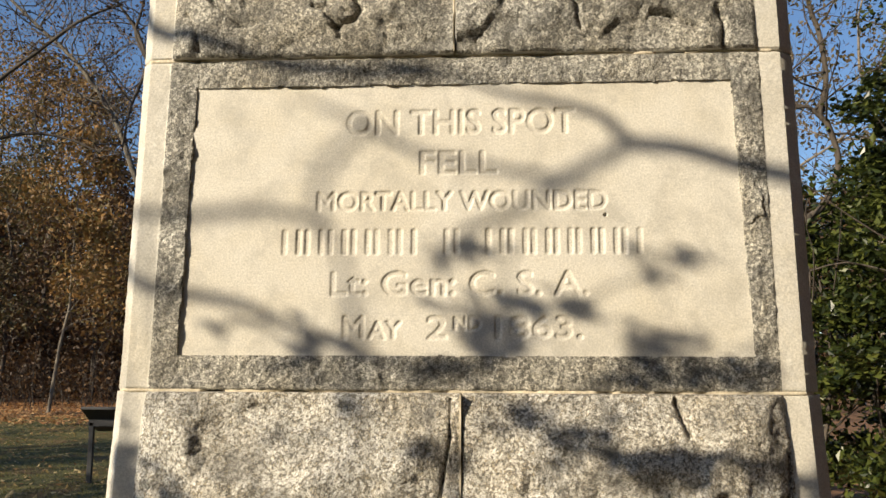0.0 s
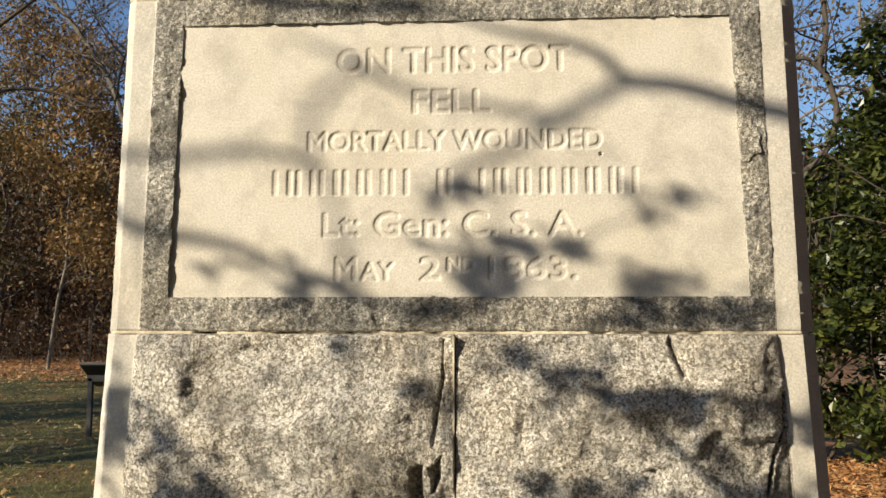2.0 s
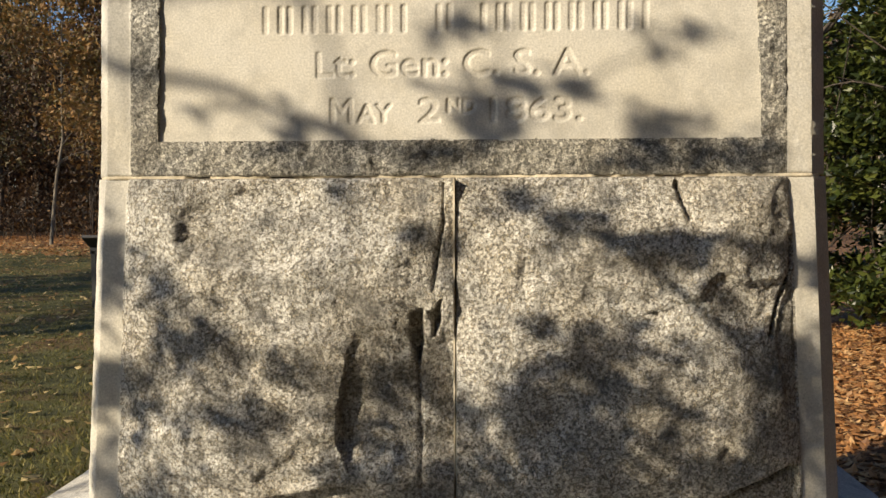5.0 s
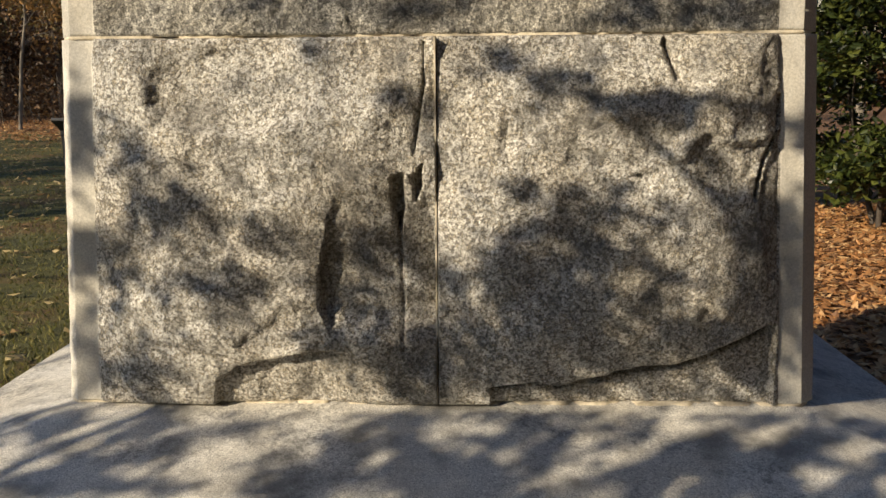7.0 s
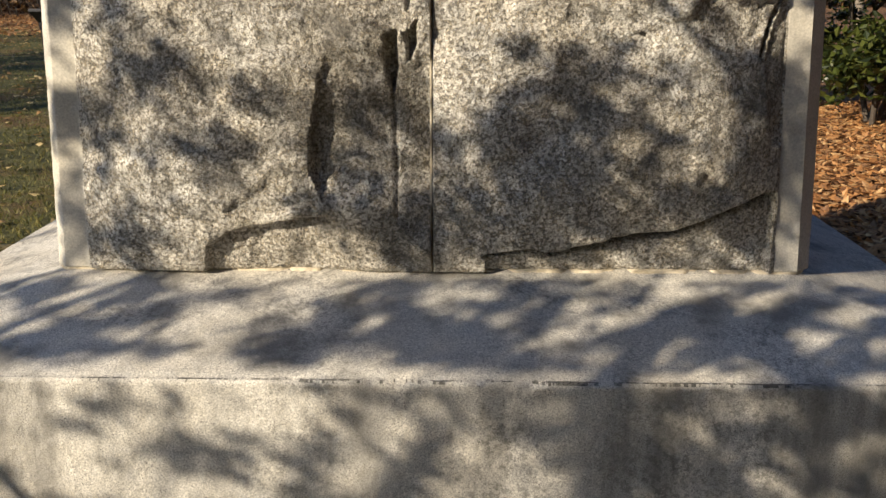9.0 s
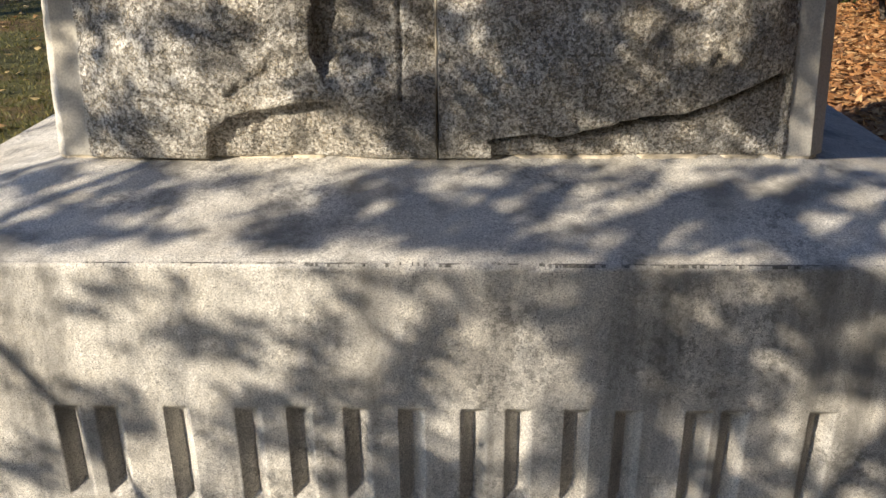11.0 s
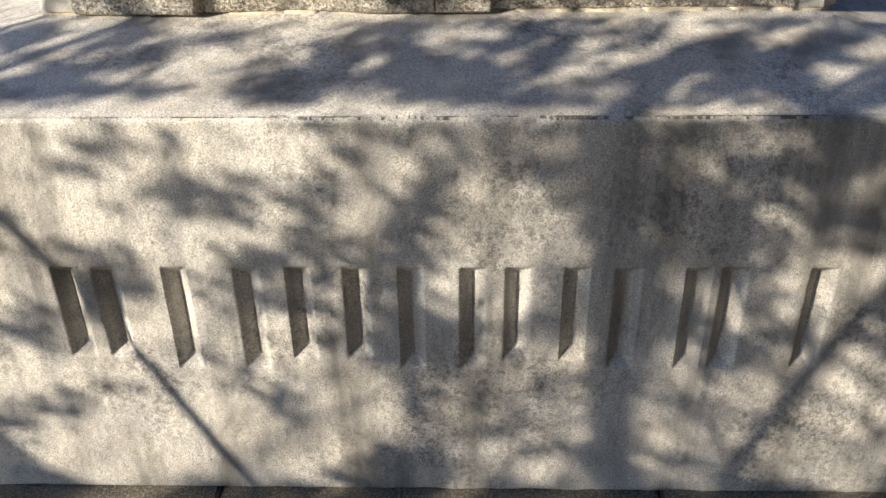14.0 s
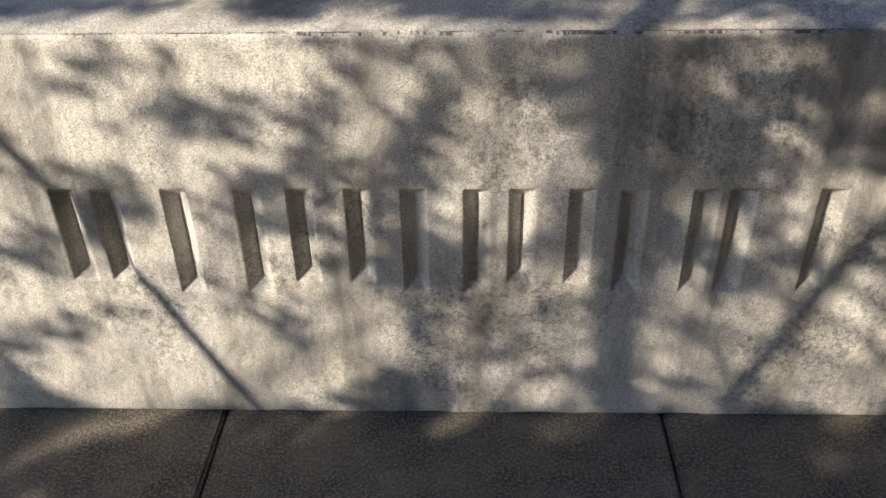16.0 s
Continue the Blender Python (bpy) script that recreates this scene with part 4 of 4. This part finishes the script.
def over_face(u, v):
    most = 0.42 - 0.3 * ease((0.38 - v) / 0.2) + 0.95 * ease((u + 0.22) / 0.24) + 2.0 * ease((u - 0.25) / 0.2) * ease((v - 0.5) / 0.1)
    return (most + spots(u, v, FACE_SHADE) + 1.5 * spots(u, v, FACE_GAPS)) * np.clip(1 - spots(u, v, FACE_CLEAR), 0, 1)


def over_shaft(u, v):
    return 0.3 + 0.85 * spots(u, v, SHAFT_SHADE) + spots(u, v, MARGIN_SHADE)


def over_panel(u, v):
    return 0.3 + spots(u, v, PANEL_SHADE)


def over_top(u, v):
    return 0.5 + 1.2 * ease((u + 0.12) / 0.16) + streaks(u, v, TOP_SHADE) + streaks(u, v, TOP_GAPS)


twig_ends = []
draw = np.random.RandomState(17)


def canopy(place, u0, u1, v0, v1, thick, d0, d1, slant, cell=0.03, leaf=0.03):
    """Leaves between the sun and a surface: place gives the surface's points, thick how much foliage the sun meets there."""
    U, Vv = np.meshgrid(np.arange(u0 + cell / 2, u1, cell), np.arange(v0 + cell / 2, v1, cell))
    count = draw.poisson(np.clip(1.7 * (thick(U, Vv) - 0.33), 0, 2.6) * np.clip(0.95 + 1.5 * fractal(U, Vv, 9, 2, 55), 0.15, 1.9) * cell * cell * slant / (0.185 * leaf * leaf))
    for u, v, k in zip(U.ravel(), Vv.ravel(), count.ravel()):
        d = d0 + (d1 - d0) * (0.5 + 0.6 * noise.noise((u * 2.2, v * 2.2, d0)))
        if k > 1:
            twig_ends.append(place(u, v) + S * d)
        for _ in range(k):
            q = place(u + rnd.uniform(-0.5, 0.5) * cell, v + rnd.uniform(-0.5, 0.5) * cell) + S * (d + rnd.gauss(0, 0.10))
            shade.leaf(q, leaf * rnd.uniform(0.8, 1.35), rnd)


canopy(lambda u, v: Vector((u, FRONT, v)), -1.0, 1.0, 0.0, PLINTH_TOP, over_face, 2.5, 3.4, S.y * -1)
canopy(lambda u, v: Vector((u, SHAFT_Y - 0.035, v)), -0.80, 0.72, 0.87, 1.56, over_shaft, 2.2, 2.9, S.y * -1)
canopy(lambda u, v: Vector((u, front(v), v)), -0.70, 0.68, 1.56, 2.24, over_panel, 2.6, 3.2, S.y * -1)
canopy(lambda u, v: Vector((u, v, PLINTH_TOP + 0.03)), -1.04, 1.04, 1.51, 1.86, over_top, 2.4, 3.2, S.z + 0.1)
# each leafy end joins the nearest wood by a short twig
ends = np.array([tuple(p) for p in twig_ends])
wood_at = np.array([tuple(p) for p in nodes])
gap = np.linalg.norm(ends[:, None] - wood_at[None], axis=2)
best, root = gap.min(1), wood_at[gap.argmin(1)]
left = np.ones(len(ends), bool)
for _ in range(len(ends)):
    i = int(np.where(left, best, 9e9).argmin())
    left[i] = False
    p, q = Vector(root[i]), Vector(ends[i])
    shade.tube([p, p.lerp(q, 0.5) + Vector((0, 0, 0.1 * (p - q).length)), q], 0.0035, 0.002, 3)
    d = np.linalg.norm(ends - ends[i], axis=1)
    near = d < best
    root[near], best = ends[i], np.minimum(best, d)
for _ in range(95):
    spray((rnd.uniform(-1.1, 1.1), 0.0), rnd.uniform(0.05, 0.10), rnd.uniform(5.0, 8.5), rnd.uniform(1.0, 1.46))
for _ in range(24):
    spray((rnd.uniform(0.0, 0.65), 0.0), rnd.uniform(0.05, 0.09), rnd.uniform(5.0, 8.0), rnd.uniform(1.15, 1.48))
shade2.put("tree", "slender autumn tree with long low boughs near the monument", "tree", BARK_DARK, LEAF_BROWN, TRUNK2)
shade.put("tree", "half-bare autumn tree with thin boughs before the monument", "tree", BARK_DARK, LEAF_BROWN, TRUNK)

# ---- woods behind ----
rnd = random.Random(21)
for i in range(22):
    x, y = -33 + 1.75 * i + rnd.uniform(-0.8, 0.8), rnd.uniform(37, 50)
    if -9 < x < 9 and i % 2:
        continue
    leaves = (LEAF_BROWN, LEAF_BROWN, LEAF_OLIVE, LEAF_GOLD)[i % 4]
    woodland_tree("tree", "tall autumn tree with thinning brown leaves at the wood's edge", x, y, rnd.uniform(7.5, 11), rnd.uniform(0.10, 0.17), 100 + i, BARK_DARK, leaves, 0.2, 16, first=0.12, limbs=15, spread=0.36)
woodland_tree("tree", "tall oak with golden brown crown above the wood's edge", -24.2, 45, 18, 0.24, 301, BARK_DARK, LEAF_GOLD, 0.22, 16, first=0.45, limbs=18, spread=0.3)
woodland_tree("tree", "tall oak with golden brown crown above the wood's edge", -28.5, 47, 18.5, 0.24, 302, BARK_DARK, LEAF_GOLD, 0.22, 14, first=0.45, limbs=18, spread=0.3)
woodland_tree("sapling", "slender young tree with golden leaves on the lawn's edge", -15.7, 30, 11.5, 0.07, 303, BARK_PALE, LEAF_GOLD, 0.17, 17, "", (0.095, 0), 0.22, 18, 0.2)
# brushwood under the trees
brush = Wood()
for _ in range(700):
    x, y = rnd.uniform(-36, 14), rnd.uniform(33.5, 46)
    z = ground_height(x, y)
    grow(brush, (x, y, z - 0.05), (rnd.gauss(0, 0.3), rnd.gauss(0, 0.3), 1), rnd.uniform(0.8, 3.2), 0.02, 1, rnd, 0.15, 9)
tagged(link("brushwood_stems", brush.v, brush.f, BARK_DARK), "tangle of bare grey-brown brushwood stems under the trees", "brushwood", kind="stuff")
tagged(link("brushwood_leaves", brush.lv, brush.lf, LEAF_BROWN, smooth=False), "dull brown leaves of the brushwood at the wood's edge", "foliage", kind="stuff")
far = Wood()
for _ in range(78000):
    x, y = rnd.uniform(-50, 40), rnd.uniform(50, 58)
    top = 12.0 + 2.6 * noise.noise((x * 0.18, 0, 4.2))
    far.leaf(Vector((x, y, rnd.uniform(-0.1, top))), rnd.uniform(0.4, 0.8), rnd)
# unseen leaf masses behind and to the right, added to hold off sky light
for _ in range(30000):
    if rnd.random() < 0.68:
        x, y = rnd.uniform(-8, 30), rnd.uniform(-21, -13)
    else:
        x, y = rnd.uniform(22, 30), rnd.uniform(-15, 24)
    top = 14 + 4.0 * noise.noise((x * 0.2, y * 0.2, 8.2))
    far.leaf(Vector((x, y, rnd.uniform(0.0, top))), rnd.uniform(0.35, 0.7), rnd)
# nearer foliage out of view, added to deepen the monument's shade
for _ in range(26000):
    x, y = (rnd.uniform(-1, 14), rnd.uniform(-13, -7)) if rnd.random() < 0.5 else (rnd.uniform(9, 14), rnd.uniform(-10, 9))
    top = 11.5 + 3.0 * noise.noise((x * 0.25, y * 0.25, 3.1))
    far.leaf(Vector((x, y, rnd.uniform(0.0, top))), rnd.uniform(0.3, 0.6), rnd)
tagged(link("far_woods_and_sky_screen", far.lv, far.lf, LEAF_BROWN, smooth=False), "dense brown leafy woods beyond the clearing, with unseen foliage added behind to block sky light", "woods", kind="stuff")

# an unseen broad oak added behind; its crown blocks sky light from overhead
oak = Wood()
oak.tube(smooth_path([(5.6, -3.6, -0.1), (5.5, -3.5, 2.4), (5.2, -3.3, 4.8), (5.0, -3.2, 7.5)]), 0.34, 0.14, 10)
for k in range(11):
    a = 0.571 * k
    grow(oak, (5.2, -3.3, 4.6 + 0.25 * k), (math.cos(a), math.sin(a), 0.45), 4.4, 0.11, 2, rnd)
for _ in range(15000):
    a, b = rnd.uniform(0, 6.283), rnd.random() ** 0.55
    p = Vector((4.8 + 5.2 * b * math.cos(a), -2.4 + 5.4 * b * math.sin(a), 0))
    p.z = 5.6 + 1.0 * noise.noise((p.x * 0.5, p.y * 0.5, 1.7)) + rnd.uniform(0, 3.6) * (1.05 - b)
    oak.leaf(p, rnd.uniform(0.14, 0.26), rnd)
oak.put("tree", "unseen broad oak in brown leaf, added overhead to block sky light", "tree", BARK_DARK, LEAF_BROWN, (5.6, -3.6, -0.1))

# limbs that reach across the sky over the lawn
lean = Wood()
rnd = random.Random(33)
pts = smooth_path([(-6.6, 22, -0.1), (-7.6, 22, 2.5), (-8.8, 22, 5.0), (-9.53, 22, 6.62), (-9.94, 22, 7.7), (-10.38, 22, 8.49), (-11.06, 22, 9.45), (-11.65, 22, 10.1), (-12.58, 22, 10.92), (-13.62, 22, 11.93)])
lean.tube(pts, 0.10, 0.04, 8)
for i in range(20, len(pts)):
    for _ in range(1 + i % 2):
        grow(lean, pts[i], (rnd.gauss(0, 0.9), rnd.gauss(0, 0.4), rnd.uniform(-0.2, 1.0)), rnd.uniform(1.0, 2.4), 0.022, 2, rnd, 0.085, 2, 0.35)
lean.put("tree", "leaning grey tree, nearly bare, with sparse brown leaves", "tree", BARK_GREY, LEAF_BROWN, (-6.6, 22, -0.1))
bare = Wood()
trunk = smooth_path([(-12.4, 15.6, -0.1), (-12.3, 15.7, 2.0), (-12.0, 15.8, 4.2), (-11.8, 16, 6.0), (-11.9, 16, 9.0)])
bare.tube(trunk, 0.20, 0.08, 8)
for path, r in (([(-11.8, 16, 6.0), (-10.37, 16, 6.64), (-9.72, 16, 7.21), (-8.96, 16, 7.78), (-8.3, 16, 8.29), (-7.74, 16, 8.57), (-7.3, 16, 8.7)], 0.055), ([(-12.0, 15.8, 4.4), (-10.6, 15.8, 5.5), (-9.3, 15.8, 6.0), (-8.4, 15.9, 6.0), (-7.6, 16, 5.7)], 0.05)):
    p = smooth_path(path)
    bare.tube(p, r, 0.02, 6)
    for q in p[6::3]:
        grow(bare, q, (rnd.gauss(0.2, 0.9), rnd.gauss(0, 0.4), rnd.uniform(0.0, 1.2)), rnd.uniform(0.6, 1.4), 0.014, 2, rnd, 0.075, 1, 0.35)
bare.put("tree", "dark spreading tree, almost leafless, on the lawn", "tree", BARK_DARK, LEAF_BROWN, (-12.4, 15.6, -0.1))
# a tree behind the monument whose limbs reach out past the shaft
behind = Wood()
behind.tube(smooth_path([(-4.2, 17, -0.1), (-4.3, 17, 3.0), (-4.6, 16.8, 5.5), (-6.24, 16.3, 6.68), (-6.74, 16, 7.48)]), 0.16, 0.05, 8)
for path, r in (([(-6.74, 16, 7.48), (-6.90, 16, 7.91), (-7.13, 16, 8.34), (-7.40, 16, 8.70), (-7.77, 16, 9.16)], 0.05), ([(-6.74, 16, 7.48), (-6.88, 16, 7.04), (-7.04, 16, 6.59), (-7.13, 16, 6.08), (-7.18, 16, 5.58)], 0.035), ([(-6.74, 16, 7.48), (-7.02, 16, 8.08), (-6.93, 16, 8.55), (-6.83, 16, 9.13)], 0.04)):
    p = smooth_path(path)
    behind.tube(p, r, 0.015, 6)
    for q in p[3::2]:
        grow(behind, q, (rnd.gauss(-0.4, 0.8), rnd.gauss(0, 0.4), rnd.uniform(-0.4, 1.0)), rnd.uniform(0.7, 1.6), 0.014, 2, rnd, 0.075, 1, 0.35)
behind.put("tree", "dark nearly leafless tree standing behind the monument", "tree", BARK_DARK, LEAF_BROWN, (-4.2, 17, -0.1))

# trees along the lawn's side, whose shadows cross the grass
for i, (x, y, hgt) in enumerate([(-17, 1, 13), (-21, 5, 14), (-19, 9.5, 12), (-26, 13, 15), (-24, 3, 14), (-30, 18, 15), (-29, 8, 14), (-34, 24, 15)]):
    woodland_tree("tree", "bare autumn tree standing along the lawn", x, y, hgt, 0.28, 400 + i, BARK_DARK, LEAF_BROWN, 0.22, 5, "trees along the lawn", first=0.3, limbs=13, spread=0.3)

# ---- evergreen thicket ----
def thicket(x, y, rx, ry, hgt, seed, count, low=0.35):
    rnd = random.Random(seed)
    w = Wood()
    z0 = ground_height(x, y)
    for _ in range(9):
        a = rnd.uniform(0, 6.283)
        grow(w, (x + 0.25 * rnd.gauss(0, 1), y + 0.25 * rnd.gauss(0, 1), z0 - 0.1), (math.cos(a) * 0.35, math.sin(a) * 0.35, 1), hgt * 0.8, 0.035, 1, rnd, gnarl=0.2)
    clumps = []
    for _ in range(95):
        a, b = rnd.uniform(0, 6.283), rnd.uniform(0, 1)
        zc = low + (hgt - low) * b
        k = (0.55 + 0.45 * math.sin(math.pi * min(1, b * 1.05 + 0.08))) * rnd.uniform(0.55, 1.05)
        clumps.append((Vector((x + math.cos(a) * rx * k, y + math.sin(a) * ry * k, z0 + zc)), rnd.uniform(0.09, 0.22)))
    for i in range(count):
        c, r = clumps[i % len(clumps)]
        p = c + Vector((rnd.gauss(0, r), rnd.gauss(0, r), rnd.gauss(0, r * 0.5)))
        if p.z > z0 + 0.15:
            w.leaf(p, rnd.uniform(0.07, 0.125), rnd, 0.35)
    return w.put("holly_bush", "dense dark green glossy evergreen bush over fallen leaves", "bush", BARK_DARK, LEAF_GREEN, (x, y, z0), "evergreen thicket")


thicket(4.35, 9.3, 1.0, 0.9, 4.1, 501, 14000)
thicket(5.75, 8.9, 1.0, 1.0, 5.4, 502, 11000)
thicket(5.35, 10.6, 1.1, 0.9, 6.2, 503, 9000, 2.6)
thicket(3.6, 10.9, 1.2, 0.8, 3.9, 504, 12000)
thicket(7.2, 10.2, 1.3, 1.2, 5.0, 505, 7000)
crook = Wood()
rnd = random.Random(55)
pts = smooth_path([(3.2, 10.5, -0.1), (3.25, 10.5, 1.5), (3.4, 10.5, 2.8), (3.64, 10.5, 3.28), (3.88, 10.5, 3.48), (4.05, 10.5, 3.75), (4.13, 10.5, 4.09), (4.03, 10.5, 4.51), (3.95, 10.5, 4.65), (4.04, 10.5, 5.08), (3.99, 10.5, 5.65), (3.88, 10.5, 6.09), (3.8, 10.5, 7.2)])
crook.tube(pts, 0.05, 0.028, 8)
p2 = smooth_path([(4.0, 10.5, 4.55), (3.81, 10.5, 4.73), (3.64, 10.5, 4.76), (3.3, 10.5, 5.2)])
crook.tube(p2, 0.03, 0.012, 6)
for q in pts[40::3] + p2[4::3]:
    grow(crook, q, (rnd.gauss(0, 1), rnd.gauss(0, 0.5), rnd.uniform(0, 1)), rnd.uniform(0.6, 1.3), 0.014, 2, rnd, 0.06, 2)
crook.put("tree", "crooked thin-stemmed tree rising out of the evergreen thicket", "tree", BARK_DARK, LEAF_OLIVE, (3.2, 10.5, -0.1))
for i, (x, y, hgt) in enumerate([(6.5, 19, 11), (9.5, 22, 12), (8.2, 27, 12), (12.5, 25, 13), (5.0, 30, 10), (14, 18, 12)]):
    woodland_tree("tree", "thin grey autumn tree behind the evergreen thicket", x, y, hgt, 0.12, 600 + i, BARK_PALE, LEAF_OLIVE, 0.13, 4, "trees behind the thicket", first=0.2, limbs=14, spread=0.3)

# ---- wayside sign on the lawn ----
sign = thing("information_sign", "low dark metal information sign with slanted panel on two posts", "sign", (-5.79, 12.5, -0.06))
for x in (0.0, 0.78):
    part("post", box(x - 0.035, x + 0.035, -0.03, 0.03, -0.05, 0.86, 0.006), SIGN_METAL, sign)
bm = box(-0.05, 0.83, -0.03, 0.03, 0.80, 0.90, 0.008)
part("rail", bm, SIGN_METAL, sign)
bm = box(-0.06, 0.84, -0.33, 0.33, -0.022, 0.022, 0.008)
bmesh.ops.transform(bm, matrix=pose(0, 0.02, 0.90, -32), verts=bm.verts)
part("panel_frame", bm, SIGN_METAL, sign)
bm = box(-0.03, 0.81, -0.29, 0.29, 0.022, 0.028)
bmesh.ops.transform(bm, matrix=pose(0, 0.02, 0.90, -32), verts=bm.verts)
part("display_panel", bm, SIGN_FACE, sign, "dark printed panel")

# ---- fallen leaves and grass ----
def strewn(name, label, count, place, sizes, material, seed, flat=0.75, lift=0.02):
    rnd = random.Random(seed)
    w = Wood()
    for _ in range(count):
        x, y = place(rnd)
        w.leaf(Vector((x, y, ground_height(x, y) + lift + rnd.random() * lift)), rnd.uniform(*sizes), rnd, flat)
    return tagged(link(name, w.lv, w.lf, material, smooth=False), label, "fallen leaves", kind="stuff")


strewn("fallen_leaves", "thick orange-brown litter of fallen autumn leaves", 36000, lambda r: (r.uniform(1.3, 8.0), r.uniform(3.2, 11.0)), (0.05, 0.10), LEAF_LITTER, 71)
strewn("lawn_leaves", "scattered yellow and brown leaves lying on the lawn", 9000, lambda r: (-2.0 - 20 * r.random() ** 0.8, 4 + 30 * r.random() ** 1.3), (0.06, 0.12), LEAF_LAWN, 72)
strewn("wood_edge_leaves", "drifts of brown leaves along the wood's edge", 7000, lambda r: (r.uniform(-28, -6), r.uniform(24, 38)), (0.12, 0.22), LEAF_LITTER, 73)
rnd = random.Random(74)
V, F = [], []
for _ in range(40000):
    y = 4 + 24 * rnd.random() ** 1.6
    x = -0.28 * y - 0.6 - rnd.random() * (1.5 + 0.35 * y)
    z = ground_height(x, y)
    a, hgt = rnd.uniform(0, 6.283), rnd.uniform(0.015, 0.04)
    b = len(V)
    dx, dy = 0.008 * math.cos(a), 0.008 * math.sin(a)
    V += [(x - dx, y - dy, z - 0.01), (x + dx, y + dy, z - 0.01), (x + rnd.gauss(0, 0.025), y + rnd.gauss(0, 0.025), z + hgt)]
    F.append((b, b + 1, b + 2))
tagged(link("grass", V, F, GRASS, smooth=False), "short olive green autumn grass of the lawn", "grass", kind="stuff")
